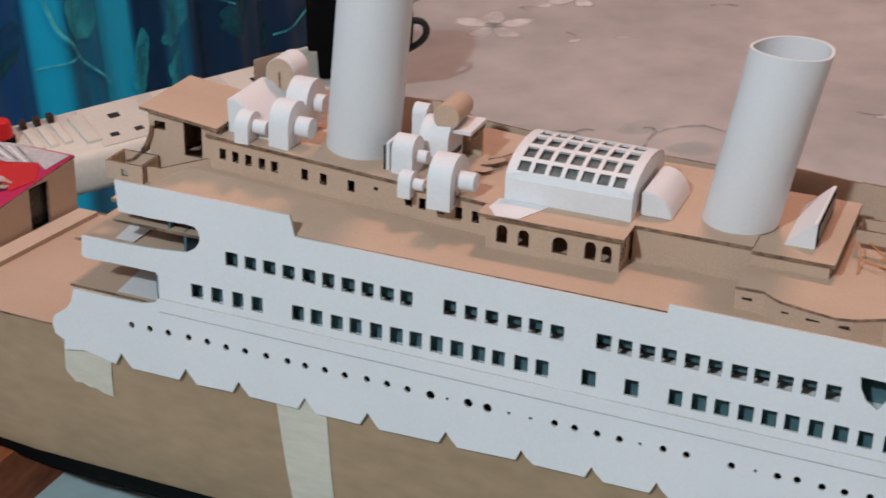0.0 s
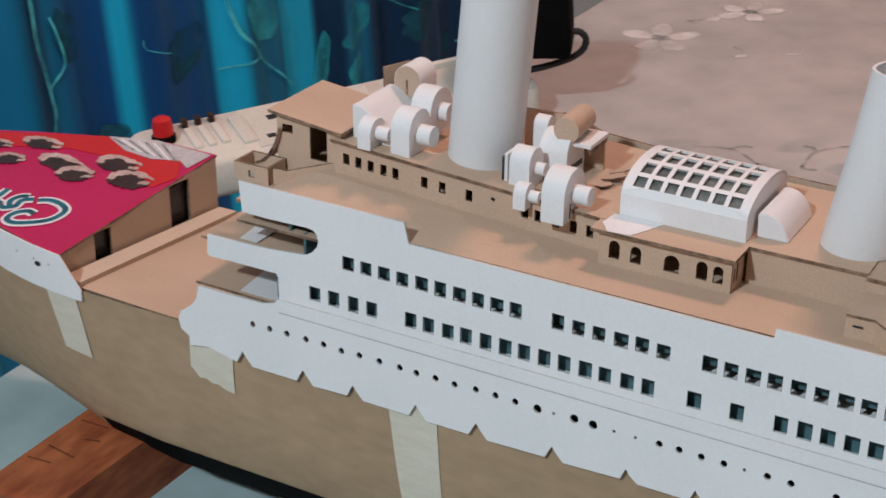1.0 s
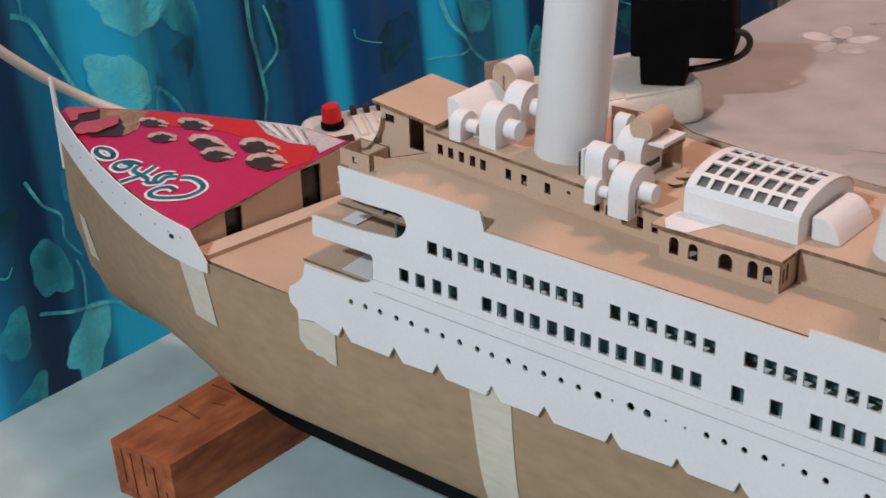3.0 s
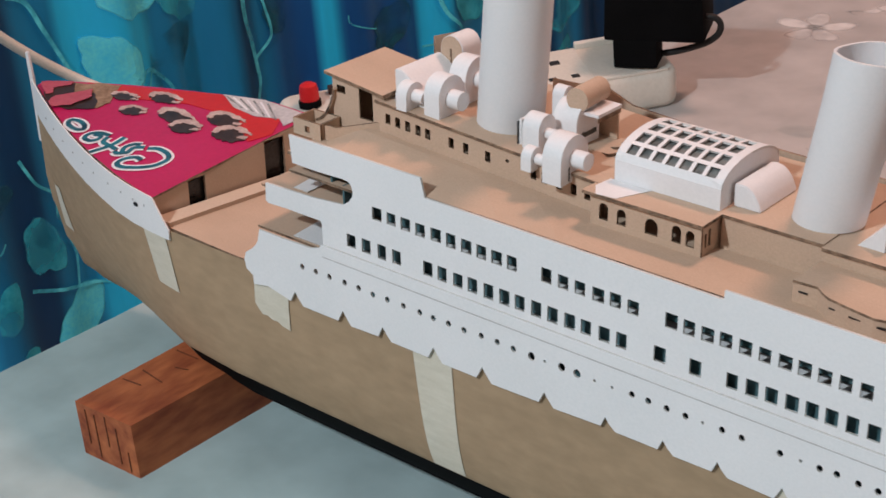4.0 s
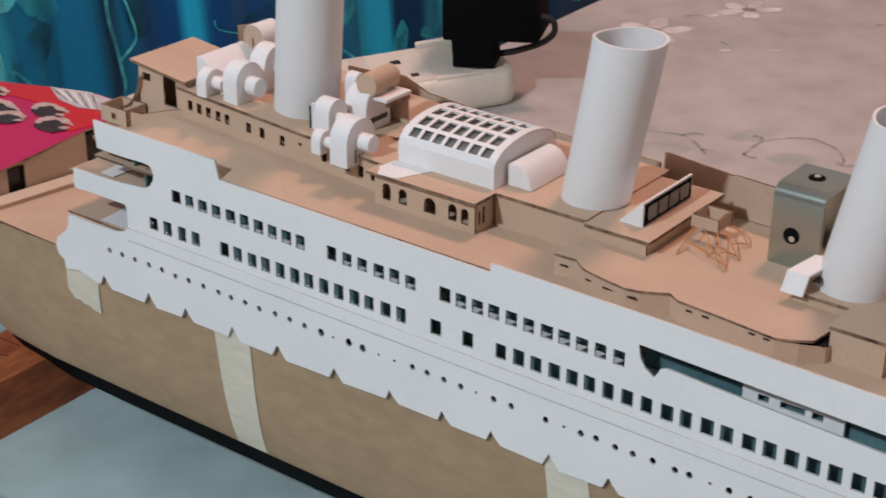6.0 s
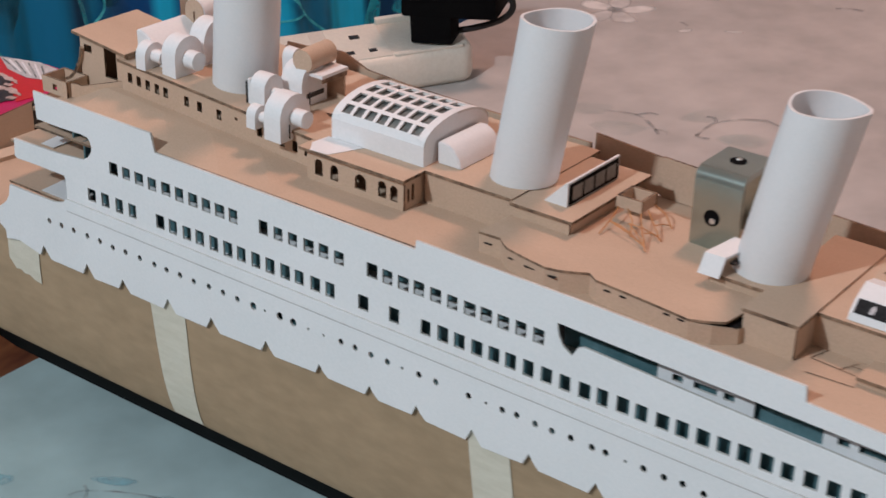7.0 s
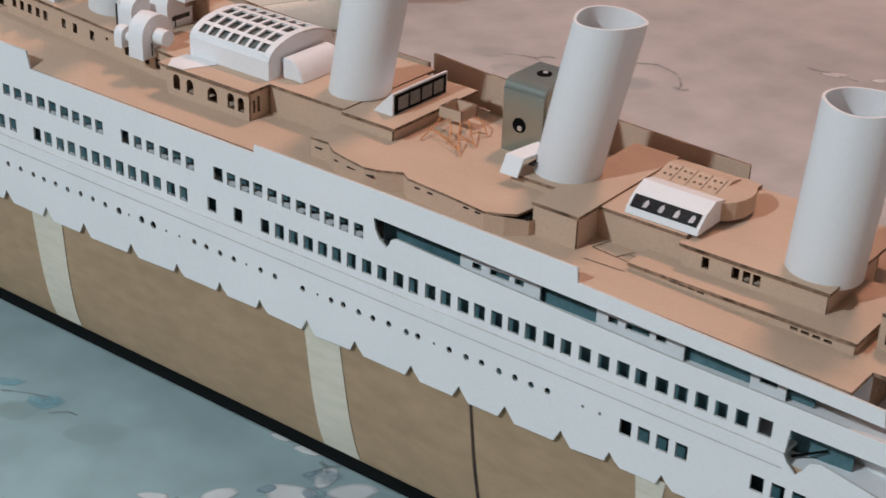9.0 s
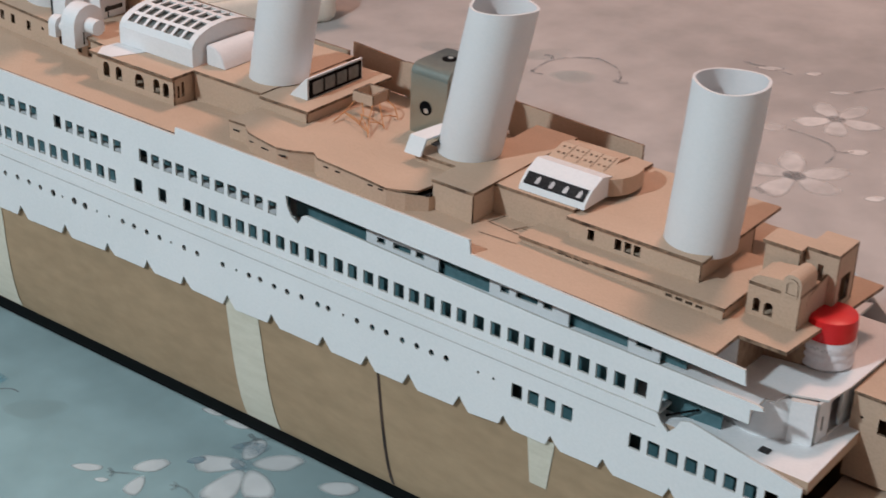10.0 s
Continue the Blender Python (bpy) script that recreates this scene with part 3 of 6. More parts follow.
part("upper_side_sheet", bm, [PAPER, PAPER_EDGE], ship, "white paper side sheet with two rows of square windows")
# The far side sheet, seen only along its top edge.
far = [(-0.99, 1.28), (5.28, 1.28), (5.28, 1.62), (4.8, 2.06), (3.57, 2.10), (1.645, 2.16), (-0.05, 2.16), (-0.99, 2.26)]
bm = add_sheet(bmesh.new(), far, (), lambda u, v, w: (u, 2 * YC + w, v), 0.012)
part("far_side_sheet", bm, [PAPER, PAPER_EDGE], ship, "white paper side sheet")

# Decks and inner walls behind the windows.
for name, za, zb, xa, xb in (("lower_inner_deck", 1.718, 1.695, -0.60, 4.6), ("middle_inner_deck", 1.917, 1.86, -0.55, 5.0)):
    bm = add_sheet(bmesh.new(), rect(xa, 0.002, xb, 2 * YC - 0.002), (), lambda u, v, w, a=za, b=zb: (u, v, a + (b - a) * (u + 1) / 6 - w), 0.014)
    part(name, bm, [PAPER, PAPER_EDGE], ship, "white paper inner deck")
# These inner walls take the shade colour instead of white card.
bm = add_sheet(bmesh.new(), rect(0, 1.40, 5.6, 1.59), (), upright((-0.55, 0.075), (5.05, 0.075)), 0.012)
part("inner_wall", bm, [INNER_SHADE, INNER_SHADE], ship, "inner card in a painted-in shade colour")
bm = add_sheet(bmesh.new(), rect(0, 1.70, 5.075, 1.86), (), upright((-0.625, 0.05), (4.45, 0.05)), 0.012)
part("inner_wall", bm, [INNER_SHADE, INNER_SHADE], ship, "inner card in a painted-in shade colour")
for xa, xb, gaps in ((2.87, 3.32, ((0.07, 0.05), (0.17, 0.11), (0.31, 0.05))), (3.62, 4.06, ((0.06, 0.05), (0.15, 0.12), (0.30, 0.05))), (4.37, 4.53, ((0.04, 0.08),))):
    holes = [rect(u, 1.930 - 0.012 * (xa - 3), u + w, 1.962 - 0.012 * (xa - 3)) for u, w in gaps]
    bm = add_sheet(bmesh.new(), rect(0, 1.87, xb - xa, 2.06), holes, upright((xa, 0.08), (xb, 0.08)), 0.012)
    part("promenade_inner_wall", bm, [PAPER, PAPER_EDGE], ship, "white inner wall with dark windows")
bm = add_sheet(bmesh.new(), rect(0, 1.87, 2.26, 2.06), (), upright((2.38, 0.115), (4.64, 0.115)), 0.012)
part("inner_wall", bm, [INNER_SHADE, INNER_SHADE], ship, "inner card in a painted-in shade colour")
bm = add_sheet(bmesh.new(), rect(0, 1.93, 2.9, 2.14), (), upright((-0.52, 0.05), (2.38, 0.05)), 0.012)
part("inner_wall", bm, [INNER_SHADE, INNER_SHADE], ship, "inner card in a painted-in shade colour")

# The boat deck.
bm = bmesh.new()
fx = [-1.0, -0.73, -0.5, -0.3, 0.05, 0.4, 0.75, 1.6]
for ya, yb in ((0.003, 0.30), (0.30, 2 * YC - 0.003)):
    add_sheet(bm, [(x, ya) for x in fx] + [(x, yb) for x in reversed(fx)], (), lambda u, v, w: (u, v, deck_z(u, v) - w), 0.018)
part("boat_deck", bm, [KRAFT, EDGE], ship, "tan cardboard boat deck with burnt edges")
bm = add_sheet(bmesh.new(), [(1.6, 0.003), (4.82, 0.003), (4.82, 0.20), (5.035, 0.21), (5.10, 1.04), (4.82, 1.04), (4.82, 2 * YC - 0.003), (1.6, 2 * YC - 0.003)], (), lambda u, v, w: (u, v, deck_z(u) - w), 0.018)
part("after_boat_deck", bm, [KRAFT, EDGE], ship, "tan cardboard boat deck with burnt edges")


def room_walls(name, label, x0, y0, x1, y1, z0, z1, near=(), aft=(), t=0.014, mats=None):
    """Four cut walls; near and aft are the openings of the side and of the end that face +x."""
    z0f = (lambda u: z0) if not callable(z0) else z0
    z1f = (lambda u: z1) if not callable(z1) else z1
    w, d = x1 - x0, y1 - y0 - 2 * t
    mats = mats or [KRAFT, EDGE]
    bm = add_sheet(bmesh.new(), [(0, z0f(x0)), (w, z0f(x1)), (w, z1f(x1)), (0, z1f(x0))], [[(u - x0, v) for u, v in h] for h in near], upright((x0, y0), (x1, y0)), t)
    body = part(name, bm, mats, ship, label)
    bm = add_sheet(bmesh.new(), [(0, z0f(x1)), (d, z0f(x1)), (d, z1f(x1)), (0, z1f(x1))], [[(u - y0 - t, v) for u, v in h] for h in aft], upright((x1, y0 + t), (x1, y1 - t)), t)
    part("wall", bm, mats, body)
    bm = add_sheet(bmesh.new(), [(0, z0f(x1)), (w, z0f(x0)), (w, z1f(x0)), (0, z1f(x1))], (), upright((x1, y1), (x0, y1)), t)
    part("wall", bm, mats, body)
    bm = add_sheet(bmesh.new(), [(0, z0f(x0)), (d, z0f(x0)), (d, z1f(x0)), (0, z1f(x0))], (), upright((x0, y1 - t), (x0, y0 + t)), t)
    part("wall", bm, mats, body)
    return body


def house(x0, y0, x1, y1, z0, z1, near=(), aft=(), over=(0.02, 0.02, 0.02, 0.02), roof=0.016, name="deckhouse", label=""):
    body = room_walls(name, label, x0, y0, x1, y1, z0, z1, near, aft)
    o = over
    bm = add_sheet(bmesh.new(), rect(x0 - o[0], y0 - o[1], x1 + o[2], y1 + o[3]), (), lambda u, v, w: (u, v, (z1(u) if callable(z1) else z1) + roof - w), roof)
    part("roof", bm, [KRAFT, EDGE], body)
    return body


H = 2.325


def fore_roof(x):
    """Top of the walls of the forward deckhouse, rising towards the bow."""
    return 2.33 + 0.06 * (0.6 - x)


# Long forward deckhouse with its row of small dark windows.
wins = [[(u, v + fore_roof(u)) for u, v in rect(x, -0.10, x + 0.034, -0.045)] for x in (-0.615, -0.548, -0.480, -0.410, -0.345, -0.19, -0.095, 0.045, 0.33, 0.395, 0.485, 0.57, 0.65)]
wins += [ngon(0.185, 2.30, 0.012, 0.010, 8)]
house(-0.66, 0.345, 0.78, 0.90, deck_z, fore_roof, wins, over=(0.02, 0.012, 0.0, 0.24), label="long cardboard deckhouse with small dark windows")
# House with arched windows.
ar = [arch(x, 2.20, x + w, 2.20 + h) for x, w, h in ((0.80, 0.05, 0.085), (0.90, 0.05, 0.08), (1.055, 0.07, 0.08), (1.20, 0.05, 0.085), (1.275, 0.045, 0.08))]
house(0.75, 0.255, 1.355, 0.90, deck_z, H - 0.005, ar, [arch(0.285, 2.20, 0.30, 2.27), arch(0.315, 2.20, 0.335, 2.285)], over=(0.03, 0.028, 0.02, 0.24), label="cardboard deckhouse with arched windows")
bm = add_sheet(bmesh.new(), [(0.80, 0.222), (0.745, 0.30), (0.755, 0.408), (0.985, 0.406), (0.905, 0.232)], (), level(H + 0.0145), 0.0025)
part("paper_patch", bm, [PAPER, PAPER_EDGE], ship, "triangle of white paper")
# Deckhouse of the second funnel.
house(1.37, 0.40, 1.88, 0.90, deck_z, H - 0.005, (), (), over=(0.0, 0.008, 0.0, 0.24), label="cardboard deckhouse")
house(1.88, 0.385, 2.20, 0.90, deck_z, H - 0.012, (), (), over=(0.0, 0.012, 0.02, 0.16), label="cardboard deckhouse")

# Bridge house at the fore end.


def bridge_roof(x):
    return 2.485 - 0.11 * (x + 1.0)


fronts = [rect(-0.97, 2.39, -0.91, 2.432), rect(-0.812, 2.28, -0.715, 2.447), rect(-0.69, 2.39, -0.645, 2.42)]
house(-1.0, 0.36, -0.635, 0.78, deck_z, bridge_roof, fronts, over=(0.03, 0.03, 0.02, 0.03), label="cardboard bridge house with an open doorway")
# Bridge wing cab.
room_walls("bridge_wing_cab", "small open cardboard cab", -1.15, 0.20, -0.95, 0.36, 2.165, 2.255, [rect(-1.065, 2.19, -1.03, 2.225)])
bm = add_sheet(bmesh.new(), [(0, 2.17), (0.34, 2.19), (0.34, 2.29), (0.28, 2.285), (0.06, 2.24), (0.03, 2.25), (0, 2.25)], (), upright((-0.935, 0.22), (-0.655, 0.37)), 0.014)
part("bridge_screen", bm, [KRAFT, EDGE], ship, "low cardboard screen")
# Front terraces below the bridge.
for z, xa in ((2.06, -1.0), (1.92, -1.22), (1.66, -1.27)):
    bm = add_sheet(bmesh.new(), rect(xa, 0.003, -0.4, 2 * YC - 0.003), (), level(z), 0.014)
    part("front_terrace", bm, [KRAFT, EDGE], ship, "cardboard front terrace")
for z, xa, xb, ya in ((1.664, -1.06, -0.45, 0.015), (1.924, -1.08, -0.93, 0.06), (1.924, -0.66, -0.45, 0.015)):
    bm = add_sheet(bmesh.new(), [(xa + 0.05, ya), (xb, ya), (xb, 0.5), (xa, 0.5)], (), level(z + 0.004), 0.004)
    part("paper_deck", bm, [PAPER, PAPER_EDGE], ship, "white paper laid on the front terrace")
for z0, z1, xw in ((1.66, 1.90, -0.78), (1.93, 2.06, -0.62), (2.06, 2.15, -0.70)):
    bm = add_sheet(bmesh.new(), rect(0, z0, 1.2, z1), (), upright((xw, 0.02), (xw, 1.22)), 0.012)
    part("front_bulkhead", bm, [INNER_SHADE, INNER_SHADE], ship, "inner bulkhead in a painted-in shade colour")


def funnel(x, y, r, base, top, lean, side=0.0, point=0.0):
    h = top - base
    bm = bmesh.new()
    n = 48
    rings = []
    wob = random.Random(int(x * 100))
    for rr, zz in ((r, 0.0), (r * 1.0, h * 0.3), (r * 0.997, h * 0.7), (r * 1.01, h), (r - 0.012, h), (r - 0.012, h * 0.45), (r - 0.014, 0.0)):
        ring = []
        for j in range(n):
            a = 2 * math.pi * j / n
            k = 1 + (point * max(0.0, math.cos(a - 0.55)) ** 8 if zz >= h * 0.7 else 0.0) + (0.022 * math.sin(2 * a + x) + 0.014 * math.sin(5 * a + 2 * x) if zz == h else 0.004 * math.sin(3 * a + x))
            ring.append(bm.verts.new((x + lean * zz + rr * k * math.cos(a), y + side * zz + rr * k * math.sin(a), base + zz + (0.006 * math.sin(a * 2 + x * 3) if zz == h else 0))))
        rings.append(ring)
    for i, (a, b) in enumerate(zip(rings, rings[1:])):
        for j in range(n):
            bm.faces.new((a[j], a[(j + 1) % n], b[(j + 1) % n], b[j]))
    return part("funnel", bm, THIN, ship, "raked white paper funnel tube", smooth=True)


funnel(-0.005, 0.61, 0.172, H + 0.02, 3.55, 0.08)
funnel(1.768, 0.648, 0.163, H + 0.01, 3.12, 0.155, 0.03, 0.06)
funnel(3.073, 0.632, 0.163, 2.278, 3.05, 0.185, 0.035, 0.06)
funnel(4.412, 0.575, 0.166, 2.23, 3.0, 0.045, 0.06, 0.03)


# The glazed dome.
def dome(x0, x1, y0, y1, z0, wall, rise):
    bm = bmesh.new()
    n = 14
    w = (y1 - y0) / 2
    yc = (y0 + y1) / 2

    def curve(s):
        a = math.pi * (1 - s)
        return yc + w * math.cos(a), z0 + wall + rise * math.sin(a)

    length = x1 - x0
    holes = []
    cols = 7
    for row, (s0, s1) in enumerate(((0.125, 0.235), (0.275, 0.385), (0.425, 0.53), (0.57, 0.67), (0.71, 0.81))):
        for c in range(cols):
            u = 0.035 + (length - 0.07) / cols * c + 0.010
            holes.append(rect(u, s0, u + (length - 0.07) / cols - 0.020, s1))
    # Split long edges so that the sheet can bend.
    def bend(u, s, wv):
        y, z = curve(s)
        a = math.pi * (1 - s)
        return (x0 + u, y - math.cos(a) * wv, z - math.sin(a) * wv)

    outer = [(0.0, 0.0)] + [(length, 0.0)] + [(length, i / n) for i in range(1, n + 1)] + [(0, i / n) for i in range(n, 0, -1)]
    add_sheet(bm, outer, holes, bend, 0.012)
    shell = part("dome_shell", bm, [PAPER, PAPER_EDGE], ship, "white paper barrel dome with square lights")
    bm = bmesh.new()
    add_box(bm, (x0, y0, z0), (x1, y0 + 0.012, z0 + wall + 0.004))
    add_box(bm, (x0, y1 - 0.012, z0), (x1, y1, z0 + wall + 0.004))
    for x in (x0, x1 - 0.012):
        pr = [(y0 + 0.012, z0)] + [(y1 - 0.012, z0)] + [curve(1 - i / n) for i in range(n + 1)]
        pr = [(min(max(y, y0 + 0.012), y1 - 0.012), z - 0.002) for y, z in pr]
        add_sheet(bm, pr[:2] + pr[3:-1], (), lambda u, v, wv, xx=x: (xx + wv, u, v), 0.012, 0)
    part("dome_base", bm, PAPER, shell)
    bm = bmesh.new()
    ring = [curve(0.05 + 0.9 * i / n) for i in range(n + 1)]
    for i in range(n):
        a, b = ring[i], ring[i + 1]
        bm.faces.new([bm.verts.new(p) for p in ((x0 + 0.03, a[0], a[1] - 0.02), (x1 - 0.03, a[0], a[1] - 0.02), (x1 - 0.03, b[0], b[1] - 0.02), (x0 + 0.03, b[0], b[1] - 0.02))])
    part("dome_glazing", bm, GLASS, shell, "grey film behind the dome lights")


dome(0.775, 1.35, 0.41, 0.93, H + 0.012, 0.10, 0.105)


def barrel(name, x0, x1, y0, y1, z0, wall, rise, mat=None, axis="x", label=""):
    """A closed box with a rounded top whose crown runs along x, or along y."""
    bm = bmesh.new()
    n = 12
    a0, a1 = (y0, y1) if axis == "x" else (x0, x1)
    c, w = (a0 + a1) / 2, (a1 - a0) / 2
    pr = [(a0, z0), (a1, z0)] + [(c + w * math.cos(math.pi * i / n), z0 + wall + rise * math.sin(math.pi * i / n)) for i in range(n + 1)]
    if axis == "x":
        add_sheet(bm, pr, (), lambda u, v, w_: (x0 + w_, u, v), x1 - x0, 0)
    else:
        add_sheet(bm, pr, (), lambda u, v, w_: (u, y0 + w_, v), y1 - y0, 0)
    bmesh.ops.recalc_face_normals(bm, faces=bm.faces)
    return part(name, bm, mat or PAPER, ship, label, smooth=True)


def hooded(name, profile, y0, y1, label):
    """A closed paper box whose side profile (x, z) runs back from y0 to y1; its after side is rounded."""
    line = [(profile[0], 0.0), *[(p.x, p.y) for p in smoothed([Vector(q).to_3d() for q in profile[2]], 5)], (profile[1], 0.0)]
    bm = add_sheet(bmesh.new(), line, (), lambda u, v, w: (u, y0 + w, profile[3] + v), y1 - y0, 0)
    bmesh.ops.recalc_face_normals(bm, faces=bm.faces)
    bmesh.ops.bevel(bm, geom=[e for e in bm.edges if e.is_manifold and e.calc_face_angle(0) > 0.7], offset=0.005, segments=2, affect="EDGES")
    return part(name, bm, PAPER, ship, label)


hooded("rounded_casing", (1.368, 1.508, ((1.366, 0.108), (1.40, 0.112), (1.435, 0.104), (1.464, 0.083), (1.488, 0.050), (1.504, 0.012)), H + 0.012), 0.498, 0.83, "white paper casing with a rounded after side")


def vent(x, y, z, thick, wide, tall, nozzle=0.0, axis="x", mat=None, nz=0.5, nr=0.045, label="white paper ventilator fan", slit=False):
    """A flat fan casing with a round top, and a stub of pipe on its end."""
    if axis == "x":
        body = barrel("ventilator", x, x + thick, y - wide / 2, y + wide / 2, z, tall - wide / 2, wide / 2, mat, "x", label)
        end, way = Vector((x + thick, y, z + tall * nz)), Vector((1, 0, 0))
    else:
        body = barrel("ventilator", x - wide / 2, x + wide / 2, y, y + thick, z, tall - wide / 2, wide / 2, mat, "y", label)
        end, way = Vector((x, y, z + tall * nz)), Vector((0, -1, 0))
    if nozzle:
        bm = add_tube(bmesh.new(), [end - way * 0.005, end + way * nozzle * 0.75, end + way * nozzle * 0.76, end + way * nozzle], nr, 14)
        part("vent_pipe", bm, PAPER, body, smooth=True)
    if slit and axis == "x":
        part("slit", box((x + thick - 0.002, y - wide * 0.22, z + 0.012), (x + thick + 0.002, y - wide * 0.22 + 0.008, z + tall * 0.36)), DARK, body, "dark cut slit")
    return body


R = H + 0.012
# Fans before the first funnel.
RF = fore_roof(-0.45) + 0.013
hooded("ventilator_trunk", (-0.605, -0.385, ((-0.609, 0.172), (-0.565, 0.174), (-0.515, 0.148), (-0.46, 0.10), (-0.415, 0.05), (-0.392, 0.015)), RF), 0.42, 0.76, "white paper air trunk with a rounded after side")
vent(-0.525, 0.40, RF, 0.07, 0.14, 0.14, 0.07, nr=0.034)
vent(-0.365, 0.465, RF - 0.01, 0.10, 0.20, 0.21, 0.075, nz=0.42, nr=0.05)
vent(-0.40, 0.71, RF - 0.01, 0.11, 0.21, 0.235, 0.05)
tall = vent(-0.50, 0.75, RF + 0.13, 0.15, 0.15, 0.155, axis="y", label="white paper fan with a cardboard face")
bm = add_sheet(bmesh.new(), arch(-0.57, RF + 0.132, -0.43, RF + 0.282, 12), (), lambda u, v, w: (u, 0.749 - w, v), 0.004, 0)
bmesh.ops.recalc_face_normals(bm, faces=bm.faces)
face = part("fan_face", bm, KRAFT, tall, "round cardboard face")
part("slit", box((-0.505, 0.740, RF + 0.14), (-0.497, 0.744, RF + 0.215)), EDGE, face)
part("fan_foot", box((-0.56, 0.76, RF - 0.01), (-0.44, 0.89, RF + 0.13)), PAPER, tall, "white paper foot")
bm = add_sheet(bmesh.new(), rect(0, RF, 0.16, RF + 0.235), (), upright((-0.66, 0.80), (-0.60, 0.95)), 0.012)
part("card_screen", bm, [KRAFT, EDGE], ship, "small upright cardboard screen")
# Fans behind the first funnel.
slim = vent(0.235, 0.47, R + 0.01, 0.10, 0.14, 0.19, 0.05, nr=0.03)
part("fan_back", box((0.198, 0.42, R + 0.01), (0.217, 0.52, R + 0.165), 0.008), PAPER, slim)
vent(0.315, 0.335, R - 0.03, 0.06, 0.10, 0.115, 0.05, nr=0.028)
vent(0.47, 0.36, R - 0.04, 0.11, 0.22, 0.23, 0.08, slit=True)
part("fan_back", box((0.190, 0.415, R + 0.012), (0.197, 0.50, R + 0.15), 0.002), DARK, slim, "dark gap beside the fan")
slot = vent(0.30, 0.66, R + 0.01, 0.14, 0.19, 0.225, 0.0, slit=True)
part("slit", box((0.438, 0.60, R + 0.06), (0.443, 0.73, R + 0.085)), DARK, slot, "dark slot")
vent(0.225, 0.70, R + 0.01, 0.07, 0.09, 0.26)
bm = add_tube(bmesh.new(), [(0.415, 0.60, R + 0.256), (0.414, 0.61, R + 0.256), (0.405, 0.81, R + 0.256)], 0.060, 24)
drum = part("vent_drum", bm, KRAFT, ship, "rolled cardboard drum", smooth=True)
shed = part("paper_shelter", box((0.385, 0.62, R + 0.18), (0.53, 0.82, R + 0.197)), PAPER, ship, "open shelter with a white paper roof")
part("side_wall", box((0.39, 0.625, R + 0.003), (0.405, 0.815, R + 0.18)), KRAFT, shed)
part("side_wall", box((0.405, 0.80, R + 0.003), (0.52, 0.812, R + 0.18)), KRAFT, shed)
part("roof_trim", box((0.52, 0.625, R + 0.155), (0.527, 0.815, R + 0.18)), EDGE, shed)
for x, y, w, d, lift in ((0.55, 0.70, 0.12, 0.07, 0.04), (0.56, 0.78, 0.11, 0.06, 0.05), (0.55, 0.62, 0.09, 0.05, 0.025)):
    bm = add_sheet(bmesh.new(), [(x, y), (x + w * 0.6, y - 0.02), (x + w, y + d * 0.3), (x + w * 0.7, y + d), (x + 0.02, y + d * 0.8)], (), lambda u, v, w_, l=lift, xx=x: (u, v, R + 0.008 + l * math.sin(9 * (u - xx) + 0.4) ** 2 - w_), 0.008)
    part("card_scrap", bm, [KRAFT, EDGE], ship, "loose scrap of torn cardboard")
bm = add_sheet(bmesh.new(), rect(0, R, 0.20, R + 0.225), (), upright((0.09, 0.84), (0.29, 0.86)), 0.012)
part("card_screen", bm, [KRAFT, EDGE], ship, "small upright cardboard screen")

# Raised deck plate with a wavy edge.
PLATE = [(1.88, 0.40), (1.87, 0.155), (1.985, 0.16), (2.02, 0.13), (2.06, 0.105), (2.16, 0.085), (2.284, 0.068), (2.35, 0.085), (2.404, 0.115), (2.462, 0.152), (2.516, 0.118), (2.785, 0.105), (2.98, 0.090), (3.05, 0.125), (3.113, 0.171), (3.13, 0.294), (3.13, 0.90), (2.2, 0.90), (2.2, 0.40)]
PLATE_WALL = PLATE[1:13] + [(3.07, 0.125), (3.155, 0.20), (3.162, 0.235)]
bm = add_sheet(bmesh.new(), PLATE, (), lambda u, v, w: (u, v, 2.26 - w - 0.03 * max(0, u - 2.0) / 1.1), 0.012)
plate = part("raised_deck", bm, [KRAFT, EDGE], ship, "raised tan deck plate with a wavy edge")
bm = bmesh.new()
for (xa, ya), (xb, yb) in zip(PLATE_WALL, PLATE_WALL[1:]):
    f = lambda u: 2.247 - 0.03 * max(0, u - 2.0) / 1.1 - 0.18 * max(0, u - 3.04)
    quad = [(xa, ya + 0.004, deck_z(xa)), (xb, yb + 0.004, deck_z(xb)), (xb, yb + 0.004, f(xb)), (xa, ya + 0.004, f(xa))]
    bm.faces.new([bm.verts.new(p) for p in quad])
    bm.faces.new([bm.verts.new((p[0], p[1] + 0.01, p[2])) for p in reversed(quad)])
part("plate_edge", bm, KRAFT, plate)
# Added black box paints the shade under the plate's open end.
part("gap_shade", box((2.99, 0.20, 2.13), (3.145, 0.30, 2.20)), DARK, plate, "added black box as the shade under the open end")

line = [(-0.983, 2.415), (-0.992, 2.37), (-1.010, 2.325), (-1.045, 2.268), (-1.085, 2.228), (-1.13, 2.205)]
bm = add_sheet(bmesh.new(), line + [(x + 0.012, z - 0.008) for x, z in reversed(line)], (), lambda u, v, w: (u, 0.34 + w, v), 0.10, 1)
bmesh.ops.recalc_face_normals(bm, faces=bm.faces)
part("curved_flap", bm, [EDGE, KRAFT], ship, "curved cardboard flap beside the bridge")
